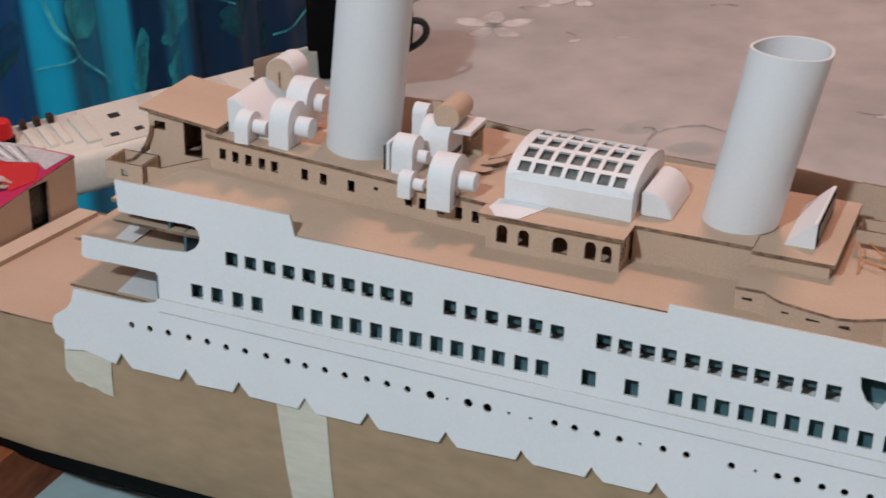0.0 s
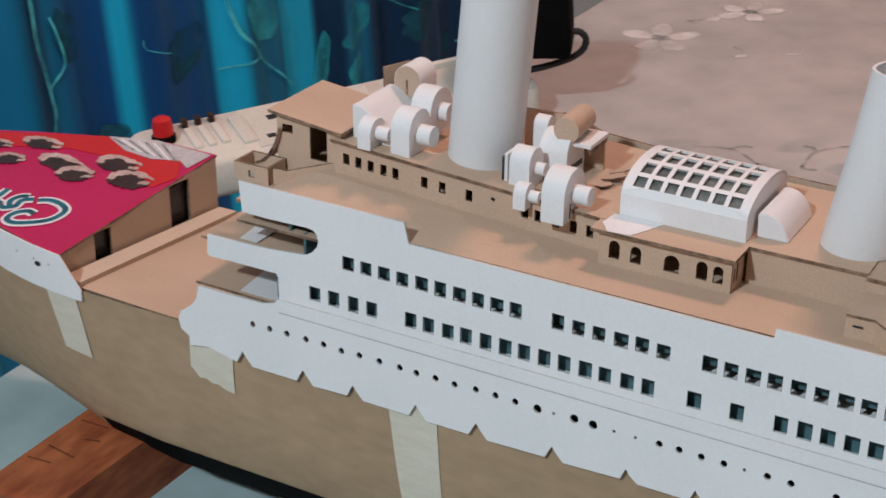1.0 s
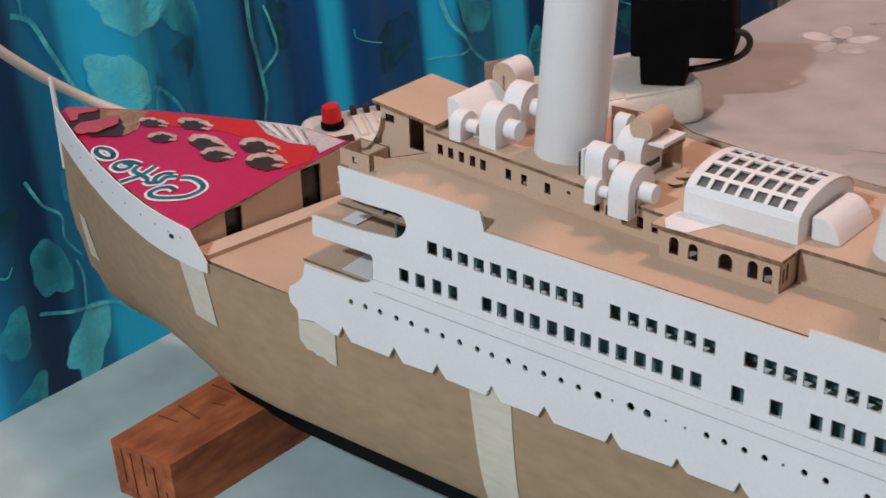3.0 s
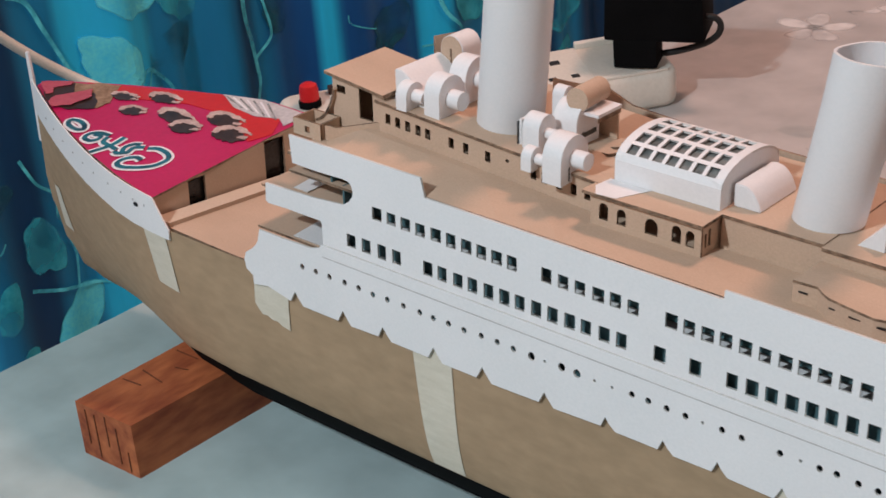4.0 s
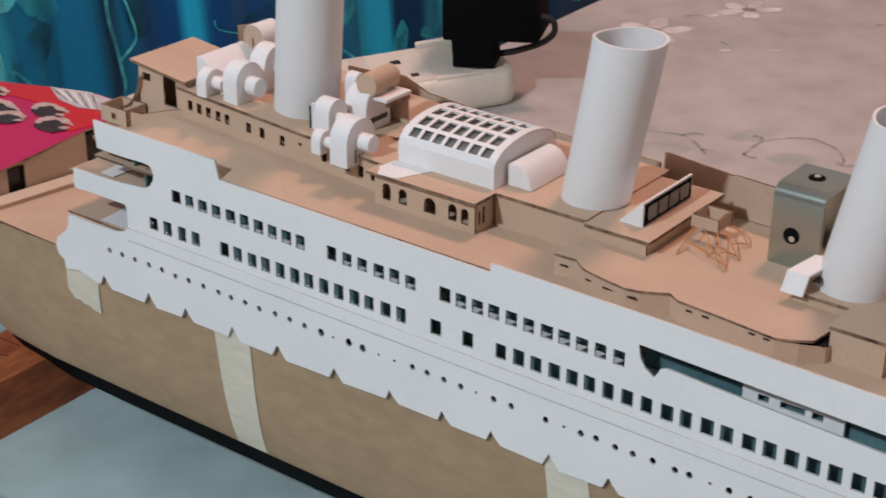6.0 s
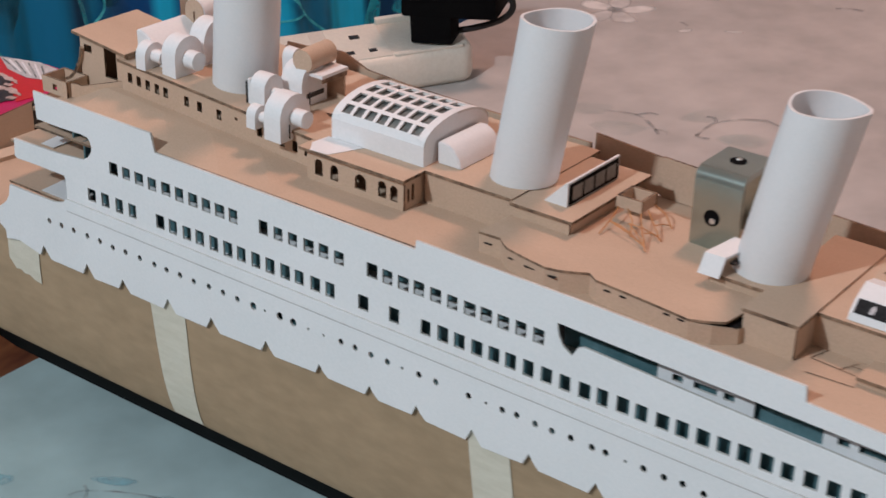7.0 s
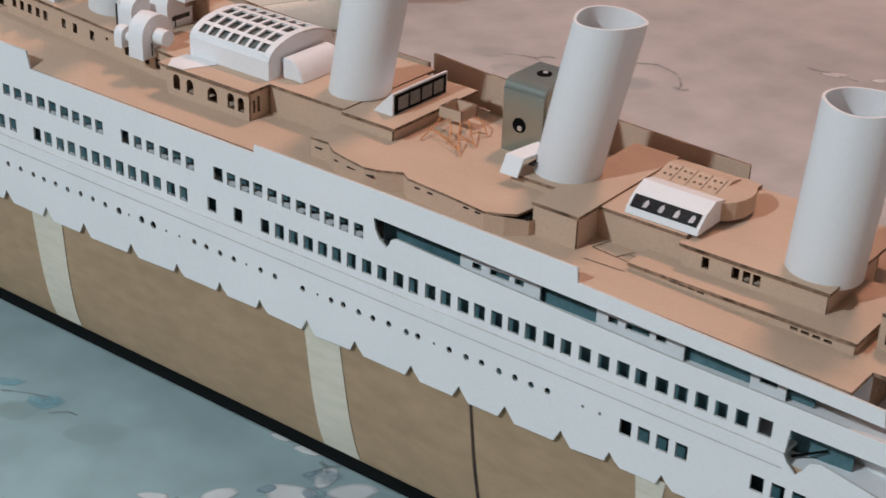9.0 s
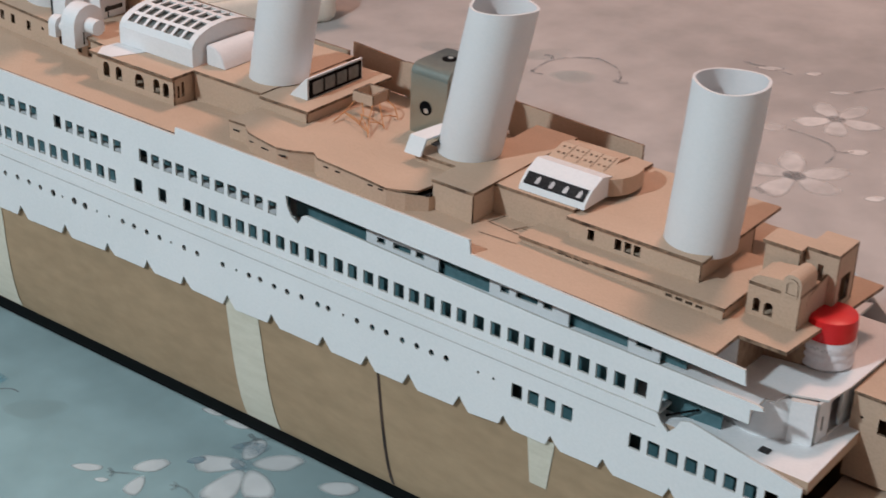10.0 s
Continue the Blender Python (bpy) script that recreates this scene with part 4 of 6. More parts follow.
for x, y, w in ((1.90, 0.158, 0.04), (2.07, 0.104, 0.03), (2.17, 0.084, 0.06), (2.30, 0.074, 0.04), (2.56, 0.117, 0.03), (2.64, 0.113, 0.03), (2.86, 0.100, 0.03), (2.93, 0.095, 0.03)):
    part("edge_slot", box((x, y - 0.004, 2.209), (x + w, y + 0.010, 2.215)), DARK, plate, "dark slot")

# Deckhouses further aft.
house(3.15, 0.24, 3.385, 0.90, deck_z, 2.265, (), (), over=(0.006, 0.006, 0.012, 0.22), label="square cardboard casing of the third funnel")
house(2.885, 0.435, 3.15, 0.88, 2.2, 2.265, (), (), over=(0.01, 0.006, 0.0, 0.0), label="low cardboard casing")
house(3.385, 0.42, 3.84, 0.90, deck_z, 2.255, (), (), over=(0.0, 0.006, 0.0, 0.22), label="cardboard deckhouse")
wins = [rect(x, 2.162, x + 0.035, 2.215) for x in (3.94, 4.085, 4.137, 4.185)]
house(3.84, 0.385, 4.52, 0.90, deck_z, 2.235, wins, over=(0.01, 0.014, 0.014, 0.22), label="cardboard deckhouse with small dark windows")
slots = [rect(x, deck_z(x) + 0.012, x + 0.035, deck_z(x) + 0.026) for x in (3.86, 3.905, 3.95, 3.995, 4.43, 4.48, 4.53, 4.58)]
house(3.66, 0.26, 4.71, 0.80, deck_z, 2.125, slots, over=(0.008, 0.01, 0.01, 0.0), label="low cardboard terrace house")

# Far bulwark pieces.
bm = add_sheet(bmesh.new(), [(0, 2.16), (1.67, 2.16), (1.67, 2.335), (0.5, 2.352), (0.22, 2.37), (0.06, 2.43), (0, 2.43)], (), upright((0.125, 1.19), (1.795, 1.19)), 0.014)
part("far_bulwark", bm, [KRAFT, EDGE], ship, "cardboard bulwark board")
for xa, xb, za, zb in ((1.80, 2.19, 2.16, 2.382), (2.19, 2.9, 2.15, 2.36), (2.9, 3.72, 2.11, 2.325)):
    bm = add_sheet(bmesh.new(), [(0, za), (xb - xa, za), (xb - xa, zb - 0.028), (0, zb)], (), upright((xa, 1.222), (xb, 1.222)), 0.014)
    part("far_bulwark", bm, [KRAFT, EDGE], ship, "cardboard bulwark board")

# Skylights.
bm = bmesh.new()
pr = [(0.435, 0.0), (0.70, 0.0), (0.665, 0.095), (0.58, 0.115), (0.50, 0.078), (0.445, 0.028)]
add_sheet(bm, pr, (), lambda u, v, w: (3.51 + w, u, 2.272 + v), 0.37, 0)
bmesh.ops.recalc_face_normals(bm, faces=bm.faces)
sky = part("skylight", bm, PAPER, ship, "white paper engine skylight with dark lights")


def slope_point(x, k, out, a=(0.445, 0.028), b=(0.50, 0.078), z=2.272):
    """A point on a sloping side between the profile points a and b."""
    d = Vector((b[0] - a[0], b[1] - a[1]))
    nrm = Vector((-d.y, d.x)).normalized() * out
    return (x, a[0] + d.x * k + nrm.x, z + a[1] + d.y * k + nrm.y)


bm = bmesh.new()
bm.faces.new([bm.verts.new(slope_point(x, k, 0.003)) for x, k in ((3.525, 0.04), (3.865, 0.04), (3.865, 0.94), (3.525, 0.94))])
band = part("skylight_pane", bm, DARK, sky, "glossy black pane strip")
# Pale patches paint gleams onto the black pane.
for i in range(4):
    x = 3.585 + i * 0.078
    bm = bmesh.new()
    bm.faces.new([bm.verts.new(slope_point(x + u, k, 0.006)) for u, k in ((0, 0.2), (0.022, 0.22), (0.026, 0.55), (0.016, 0.78), (0.004, 0.6))])
    part("pane_gleam", bm, GREYPRINT, band, "pale patch painted as a gleam on the pane")
bm = bmesh.new()
pr = [(0.62, 0.0), (0.95, 0.0), (0.95, 0.06), (0.90, 0.10), (0.82, 0.115), (0.70, 0.085), (0.62, 0.05)]
add_sheet(bm, pr, (), lambda u, v, w: (3.50 + w, u, 2.272 + v), 0.33, 0)
bmesh.ops.recalc_face_normals(bm, faces=bm.faces)
dots = part("dotted_skylight", bm, KRAFT, ship, "cardboard skylight with rows of drilled holes")
for col in range(4):
    x = 3.53 + col * 0.077
    for a, b in (((0.62, 0.05), (0.70, 0.085)), ((0.70, 0.085), (0.82, 0.115))):
        for k in (0.3, 0.72):
            for dx in (0.0, 0.03):
                bm = bmesh.new()
                bm.faces.new([bm.verts.new(slope_point(x + dx + 0.007 * math.cos(t), k + 0.07 * math.sin(t), 0.003, a, b)) for t in (2 * math.pi * j / 8 for j in range(8))])
                part("drilled_hole", bm, EDGE, dots)
    bm = bmesh.new()
    bm.faces.new([bm.verts.new(slope_point(x + 0.048 + u, k, 0.002, (0.70, 0.085), (0.82, 0.115))) for u, k in ((0, 0), (0.004, 0), (0.004, 1), (0, 1))])
    part("panel_line", bm, EDGE, dots)
bm = bmesh.new()
for i in range(10):
    a0, a1 = math.pi * (i / 10 - 0.5), math.pi * ((i + 1) / 10 - 0.5)
    p = [(3.83 + 0.12 * math.cos(a), 0.785 + 0.165 * math.sin(a)) for a in (a0, a1)]
    bm.faces.new([bm.verts.new(q) for q in ((*p[0], 2.272), (*p[1], 2.272), (*p[1], 2.36), (*p[0], 2.36))])
    bm.faces.new([bm.verts.new(q) for q in ((*p[0], 2.36), (*p[1], 2.36), (3.83, 0.785, 2.375))])
part("rounded_end", bm, KRAFT, dots, "rounded cardboard end")


def wedge_light(x0, x1, y0, y1, z0, z1):
    """A wedge of white paper with a row of black panes on its upright side."""
    bm = add_sheet(bmesh.new(), [(x0, z0), (x1, z0), (x1, z1), (x1 - 0.012, z1)], (), lambda u, v, w: (u, y0 + w, v), y1 - y0, 0)
    bmesh.ops.recalc_face_normals(bm, faces=bm.faces)
    body = part("wedge_skylight", bm, PAPER, ship, "wedge of white paper with black panes")
    part("pane_frame", box((x1, y0 + 0.012, z0 + 0.006), (x1 + 0.004, y1 - 0.012, z1 - 0.010)), BLACK, body, "black pane strip")
    n = 4
    for i in range(n):
        y = y0 + 0.03 + (y1 - y0 - 0.06) * i / n
        part("pane", box((x1 + 0.003, y + 0.008, z0 + 0.022), (x1 + 0.006, y + (y1 - y0 - 0.06) / n - 0.008, z1 - 0.026)), GLASS, body, "dull grey pane")


wedge_light(1.99, 2.115, 0.49, 0.93, H + 0.004, 2.445)
bm = add_sheet(bmesh.new(), [(0.39, 0.0), (0.43, 0.085), (0.64, 0.085), (0.68, 0.06), (0.64, 0.075), (0.435, 0.075), (0.40, 0.0)], (), lambda u, v, w: (2.85 + w + 0.14 * (u - 0.4), u, 2.283 + v), 0.10, 0)
bmesh.ops.recalc_face_normals(bm, faces=bm.faces)
bent = part("bent_paper", bm, PAPER, ship, "bent strip of white paper")
part("slit", box((2.955, 0.47, 2.325), (2.985, 0.56, 2.334)), DARK, bent, "dark slit")

# After house and docking bridge.
house(4.75, 0.39, 4.985, 0.58, deck_z, 2.22, [arch(4.78, 2.10, 4.812, 2.165), arch(4.832, 2.095, 4.872, 2.16)], over=(0.0, 0.0, 0.0, 0.0), name="after_house", label="small cardboard house with two arched windows")
bm = add_sheet(bmesh.new(), arch(4.900, 2.215, 4.985, 2.325, 10), (), lambda u, v, w: (u, 0.388 + w, v), 0.15, 0)
bmesh.ops.recalc_face_normals(bm, faces=bm.faces)
hood = part("arched_hood", bm, KRAFT, ship, "arched cardboard hood on the small house")
bm = add_sheet(bmesh.new(), arch(4.912, 2.225, 4.973, 2.308, 10), [arch(4.922, 2.235, 4.963, 2.294, 8)], lambda u, v, w: (u, 0.382 + w, v), 0.006)
part("hood_rim", bm, [KRAFT, EDGE], hood)
bm = add_sheet(bmesh.new(), [(4.75, 2.215), (4.90, 2.215), (4.90, 2.285), (4.80, 2.275), (4.772, 2.262), (4.755, 2.24)], (), lambda u, v, w: (u, 0.392 + w, v), 0.17, 0)
bmesh.ops.recalc_face_normals(bm, faces=bm.faces)
part("rounded_roof", bm, KRAFT, hood, "roof with a rounded end")
house(4.71, 0.60, 4.87, 0.74, deck_z, 2.325, (), (), over=(0.01, 0.01, 0.01, 0.0), name="after_house", label="small cardboard house")
house(4.88, 0.64, 5.03, 0.84, deck_z, 2.33, [rect(4.94, 2.09, 4.965, 2.28)], [rect(0.69, 2.09, 0.79, 2.22)], over=(0.0, 0.0, 0.0, 0.0), name="after_house", label="small open cardboard shelter")
bm = add_sheet(bmesh.new(), [(0, 2.07), (0.19, 2.07), (0.19, 2.25), (0.02, 2.20)], (), upright((4.985, 0.46), (4.995, 0.65)), 0.012)
part("shelter_screen", bm, [KRAFT, EDGE], ship, "sloping cardboard screen")

# White after decks.
ZA = 1.86
bm = add_sheet(bmesh.new(), [(4.5, 0.20), (4.875, 0.156), (5.044, 0.147), (5.06, 0.242), (5.209, 0.306), (5.234, 0.48), (5.26, 1.08), (4.5, 1.08)], (), level(ZA), 0.010)
part("after_deck", bm, [PAPER, PAPER_EDGE], ship, "white paper after deck")
bm = add_sheet(bmesh.new(), rect(4.55, 0.003, 5.29, 2 * YC - 0.003), (), level(1.645), 0.06)
part("after_lower_deck", bm, [PAPER, KRAFT], ship, "white paper lower deck on cardboard")
bm = add_sheet(bmesh.new(), rect(0, 1.645, 0.105, ZA - 0.01), (), upright((5.085, 0.215), (5.185, 0.25)), 0.03)
part("after_pillar", bm, [PAPER, PAPER_EDGE], ship, "white paper pillar")
bm = add_sheet(bmesh.new(), rect(0, 1.645, 0.80, ZA - 0.01), [rect(0.03, 1.70, 0.05, 1.77), rect(0.10, 1.655, 0.20, 1.82)], upright((5.19, 0.27), (5.25, 1.07)), 0.012)
part("after_bulkhead", bm, [PAPER, PAPER_EDGE], ship, "white bulkhead with a doorway")
bm = bmesh.new()
curve = smoothed([Vector(p) for p in ((4.5, 0.22, 0), (4.80, 0.20, 0), (4.90, 0.175, 0), (4.98, 0.175, 0), (5.04, 0.20, 0), (5.085, 0.235, 0), (5.10, 0.30, 0))], 4)
for p, q in zip(curve, curve[1:]):
    for s in (0.0, 0.012):
        bm.faces.new([bm.verts.new((v.x, v.y + s, z)) for v, z in ((p, 1.645), (q, 1.645), (q, ZA - 0.01), (p, ZA - 0.01))])
bmesh.ops.remove_doubles(bm, verts=bm.verts, dist=0.0005)
part("after_inner_wall", bm, PAPER, ship, "curved white paper inner wall", smooth=True)
# Bays under the after end of the boat deck.
bm = add_sheet(bmesh.new(), rect(0, ZA, 0.16, 2.05), [rect(0.01, 1.90, 0.04, 2.03)], upright((4.66, 0.205), (4.82, 0.205)), 0.012)
part("after_cabin_wall", bm, [PAPER, PAPER_EDGE], ship, "white cabin wall with a dark doorway")
# Darker brown card here puts the bay's shade into the colour.
for p, q in (((4.82, 0.217), (4.83, 0.46)), ((4.83, 0.46), (5.02, 0.50))):
    bm = add_sheet(bmesh.new(), rect(0, ZA, (Vector(q) - Vector(p)).length, 2.05), (), upright(p, q), 0.012)
    part("after_cabin_wall", bm, [TORN, EDGE], ship, "cardboard cabin wall, coloured darker for its shade")
bm = add_sheet(bmesh.new(), rect(0, 1.645, 0.285, 1.85), (), upright((4.552, 0.10), (4.837, 0.115)), 0.010)
part("after_inner_card", bm, [INNER_SHADE, INNER_SHADE], ship, "inner card behind the opening, shade painted in")
part("loose_stick", add_tube(bmesh.new(), [(4.605, 0.05, 1.653), (4.67, 0.075, 1.682), (4.735, 0.098, 1.712)], 0.005, 6), BLACK, ship, "short black stick", smooth=True)
part("deck_slot", box((5.03, 0.075, 1.6455), (5.075, 0.115, 1.652)), DARK, ship, "dark slot in the white deck")
# Lines drawn on the boat deck.
for a, b in (((3.43, 0.315), (3.70, 0.30)), ((3.58, 0.365), (3.84, 0.375)), ((3.43, 0.315), (3.46, 0.42)), ((3.56, 0.31), (3.60, 0.40)), ((3.70, 0.30), (3.73, 0.40)), ((3.46, 0.20), (3.66, 0.22)), ((2.95, 0.33), (3.02, 0.40))):
    d = (Vector(b) - Vector(a)).normalized() * 0.003
    n = Vector((-d.y, d.x))
    bm = bmesh.new()
    bm.faces.new([bm.verts.new((p.x, p.y, deck_z(p.x) + 0.003)) for p in (Vector(a) - n, Vector(b) - n, Vector(b) + n, Vector(a) + n)])
    part("drawn_line", bm, EDGE, ship, "thin line drawn on the deck")
# Poop beyond the after well deck.
bm = add_sheet(bmesh.new(), deck_outline([5.25, 5.6, 6.2, 6.8, 7.4, 7.9, 8.28], 0.015), (), level(1.38), 0.02)
part("after_well_deck", bm, [KRAFT, EDGE], ship, "plain cardboard after deck")
house(5.24, 0.5, 5.9, 0.9, 1.40, 1.82, [ngon(5.289, 1.714, 0.008, 0.007, 8), rect(5.362, 1.66, 5.43, 1.735)], (), over=(0.0, 0.01, 0.0, 0.01), name="after_deckhouse", label="cardboard deckhouse on the after deck")

# Compass platform on wire legs.
plat = room_walls("compass_platform", "small square cardboard platform box", 2.25, 0.695, 2.385, 0.835, 2.305, 2.362)
WIRE = surf("brown_wire", (0.44, 0.19, 0.075), (0.58, 0.28, 0.12), 0.6, 300, 60, 0.1)
FEET = [(2.30, 0.482, 2.262), (2.549, 0.464, 2.256), (2.52, 0.745, 2.256), (2.27, 0.93, 2.262), (2.42, 0.55, 2.258), (2.545, 0.60, 2.256)]
HEADS = [(2.26, 0.71, 2.31), (2.375, 0.71, 2.31), (2.375, 0.82, 2.31), (2.26, 0.82, 2.31), (2.31, 0.70, 2.31), (2.38, 0.76, 2.31)]
for i, (f, top) in enumerate(zip(FEET, HEADS)):
    mid = [(p + q) / 2 + d for p, q, d in zip(f, top, (0.012 * (-1) ** i, 0.008, 0.010))]
    part("stay_wire", add_tube(bmesh.new(), [f, mid, top], 0.0036, 6), WIRE, plat)
for a, b in ((0, 4), (4, 1), (1, 5), (5, 2), (0, 1), (4, 5)):
    p, q = Vector(FEET[a]).lerp(Vector(HEADS[a]), 0.45), Vector(FEET[b]).lerp(Vector(HEADS[b]), 0.12)
    part("stay_wire", add_tube(bmesh.new(), [p, (p + q) / 2 + Vector((0.0, 0.0, 0.008)), q], 0.0028, 6), WIRE, plat)

# Masking tape on the hull.
for c in (((-0.17, -0.075), (0.095, 0.145), 1.34, 0.59), ((1.955, 2.055), (2.19, 2.305), 1.34, 0.59), ((-2.31, -2.21), (-2.08, -2.0), 1.36, 1.0), ((3.935, 3.965), (4.09, 4.06), 1.30, 1.03), ((-3.90, -3.84), (-3.80, -3.70), 1.0, 0.70)):
    part("tape_strip", strip_on_hull(c), TAPE, ship, "cream masking tape strip")
torn = [(-1.33, 1.31), (-1.332, 1.16), (-1.31, 1.14), (-1.277, 1.105), (-1.24, 1.112), (-1.20, 1.095), (-1.162, 1.10), (-1.12, 1.08), (-1.062, 1.073), (-1.066, 1.20), (-1.06, 1.31)]
bm = add_sheet(bmesh.new(), torn, (), lambda u, v, w: (u, -0.0075 + w, v), 0.003, 0)
part("tape_strip", bm, TAPE, ship, "torn piece of cream masking tape")
bm = strip_on_hull(((3.012, 3.090), (3.028, 3.112), 1.30, 0.59), out=0.003)
part("hull_seam", bm, COCOA, ship, "dark open seam of the hull card")

# Prints on the forecastle card.
def decal(points, mat, name, lift=0.004, parent=None, label=""):
    bm = add_sheet(bmesh.new(), points, (), lambda u, v, w: (u, v, fore_z(u, v) + lift - w), 0.003, 0)
    return part(name, bm, mat, parent or fore, label)


decal([(-3.72, 0.80), (-3.35, 0.925), (-2.77, 1.135), (-2.56, 1.05), (-2.36, 1.02), (-2.19, 1.09), (-2.10, 0.92), (-2.17, 0.78), (-2.40, 0.90), (-2.60, 0.95), (-2.88, 0.93), (-3.17, 0.83), (-3.40, 0.74)], RED, "red_print", 0.004, label="red printed swirl")
grey = decal([(-2.76, 1.135), (-2.46, 1.215), (-2.07, 1.21), (-2.11, 1.03), (-2.20, 1.085), (-2.37, 1.03), (-2.57, 1.045)], GREYPRINT, "silver_print", 0.006, label="silver striped printed panel")
for i in range(7):
    k = i / 7
    a, b = Vector((-2.72 + 0.36 * k, 1.12 + 0.075 * k)), Vector((-2.52 + 0.36 * k, 1.06 - 0.005 * k))
    d = Vector((0.010, 0.008))
    decal([a, b, b + d, a + d], WHITEPRINT if i % 2 else TWIG, "silver_stripe", 0.009, grey)
def ragged(points, steps=5, amp=0.010, seed=1):
    """The outline with its sides torn into small uneven notches."""
    rr = random.Random(seed)
    out = []
    for p, q in zip(points, points[1:] + points[:1]):
        p, q = Vector(p), Vector(q)
        n = Vector((q.y - p.y, p.x - q.x)).normalized()
        out += [p.lerp(q, i / steps) + n * (rr.uniform(-amp, amp) if i else 0.0) for i in range(steps)]
    return out


decal(ragged([(-3.819, 0.746), (-3.476, 0.885), (-3.443, 0.784), (-3.352, 0.677), (-3.386, 0.582), (-3.587, 0.70), (-3.70, 0.64)], 6, 0.012, 2), TORN, "torn_card", 0.006, label="bare torn brown card")
decal(ragged([(-3.95, 0.61), (-3.79, 0.74), (-3.69, 0.64), (-3.56, 0.715), (-3.44, 0.645), (-3.39, 0.575), (-3.54, 0.475), (-3.70, 0.46), (-3.82, 0.50)], 4, 0.008, 3), COCOA, "tear_gap", 0.008, label="dark gap in the torn card")
decal(ragged([(-4.02, 0.63), (-3.82, 0.745), (-3.792, 0.70), (-3.87, 0.615), (-3.815, 0.565), (-3.85, 0.53), (-3.93, 0.57)], 4, 0.007, 4), ROSE, "torn_flap", 0.016, label="torn rose-coloured flap of the box card")
decal(ragged([(-3.755, 0.541), (-3.595, 0.735), (-3.521, 0.664), (-3.552, 0.513), (-3.659, 0.436), (-3.735, 0.463)], 4, 0.007, 5), ROSE, "torn_flap", 0.020)
# Biscuits: centre, half its length, half its height.
BISCUITS = (((-3.335, 0.79), (0.10, 0.036), (-0.050, 0.044)), ((-3.135, 0.688), (0.078, 0.052), (-0.058, 0.046)), ((-3.073, 0.905), (0.108, 0.04), (-0.072, 0.056)), ((-2.825, 0.775), (0.125, 0.036), (-0.082, 0.076)),
            ((-2.665, 0.712), (0.095, 0.056), (-0.054, 0.062)), ((-2.505, 0.905), (0.112, 0.046), (-0.074, 0.070)), ((-2.34, 0.794), (0.108, 0.056), (-0.066, 0.074)))
for i, (c, u, v) in enumerate(BISCUITS):
    c, u, v = Vector(c), Vector(u), Vector(v)
    rb = random.Random(30 + i)
    k = [rb.uniform(0.75, 1.2) for _ in range(12)]
    at = lambda a, b: c + u * a + v * b
    bis = decal(ragged([at(-1.0, -0.1), at(-0.9, 0.35), at(-0.2, 0.75), at(0.6, 0.5), at(0.85 * k[0], -0.1), at(0.75 * k[1], -0.7), at(0.2, -1.0 * k[2]), at(-0.55 * k[3], -0.75)], 5, 0.010, 20 + i), COCOA, "biscuit_print", 0.007, label="printed dark biscuit")
    decal(ragged([at(-1.05, 0.1), at(-0.75, 0.8), at(-0.1, 1.0), at(0.6 * k[4], 0.7), at(1.1, 0.1), at(1.05 * k[5], -0.3), at(0.6, 0.05 * k[6]), at(0.15, 0.55 * k[7]), at(-0.45, 0.45 * k[8]), at(-0.75, 0.0)], 4, 0.009, 40 + i), CREAM, "cream_print", 0.010, bis)
    decal(ragged([at(0.35 * k[9], -0.62), at(0.55, -0.35), at(1.0, -0.45), at(0.85, -0.75)], 3, 0.008, 60 + i), CREAM, "cream_print", 0.010, bis)


def ribbon(points, width, place, n=6, taper=0.0):
    """A flat band of that width along a bent line; place(u, v) gives the point in space."""
    line = smoothed([Vector(p).to_3d() for p in points], n)
    bm = bmesh.new()
    rows = []
    for i, p in enumerate(line):
        t = (line[min(i + 1, len(line) - 1)] - line[max(i - 1, 0)]).normalized()
        s = Vector((-t.y, t.x, 0)) * width / 2 * (1 - taper * i / len(line))
        rows.append([bm.verts.new(place(*(p + s).xy)), bm.verts.new(place(*(p - s).xy))])
    for a, b in zip(rows, rows[1:]):
        bm.faces.new((a[0], b[0], b[1], a[1]))
    return bm


# The stroke-shaped mark printed on the card, as plain swooshes.
SWOOSHES = [
    [(-2.66, 0.40), (-2.60, 0.43), (-2.52, 0.425), (-2.46, 0.395), (-2.445, 0.345), (-2.47, 0.27), (-2.55, 0.205), (-2.64, 0.165), (-2.695, 0.185), (-2.69, 0.245), (-2.64, 0.29), (-2.59, 0.285)],
    [(-2.69, 0.40), (-2.745, 0.36), (-2.738, 0.30), (-2.77, 0.29), (-2.80, 0.335), (-2.78, 0.39), (-2.735, 0.41)], [(-2.74, 0.30), (-2.785, 0.262), (-2.82, 0.27)],
    [(-2.90, 0.42), (-2.90, 0.31), (-2.935, 0.225), (-2.955, 0.18)], [(-2.83, 0.29), (-2.90, 0.30), (-2.98, 0.31), (-3.0, 0.365)],
    [(-3.01, 0.385), (-3.09, 0.378), (-3.143, 0.333), (-3.13, 0.283), (-3.07, 0.276), (-3.04, 0.31), (-3.05, 0.35), (-3.11, 0.345)],
    [(-3.25, 0.385), (-3.33, 0.41), (-3.405, 0.39), (-3.365, 0.343), (-3.275, 0.328), (-3.228, 0.353), (-3.26, 0.39)],
]
for stroke in SWOOSHES:
    m = part("mark_outline", ribbon(stroke, 0.068, lambda u, v: (u, v, fore_z(u, v) + 0.005)), WHITEPRINT, fore, "white printed swoosh")
    part("mark_stroke", ribbon(stroke, 0.032, lambda u, v: (u, v, fore_z(u, v) + 0.008)), NAVY, m, "dark blue printed swoosh")

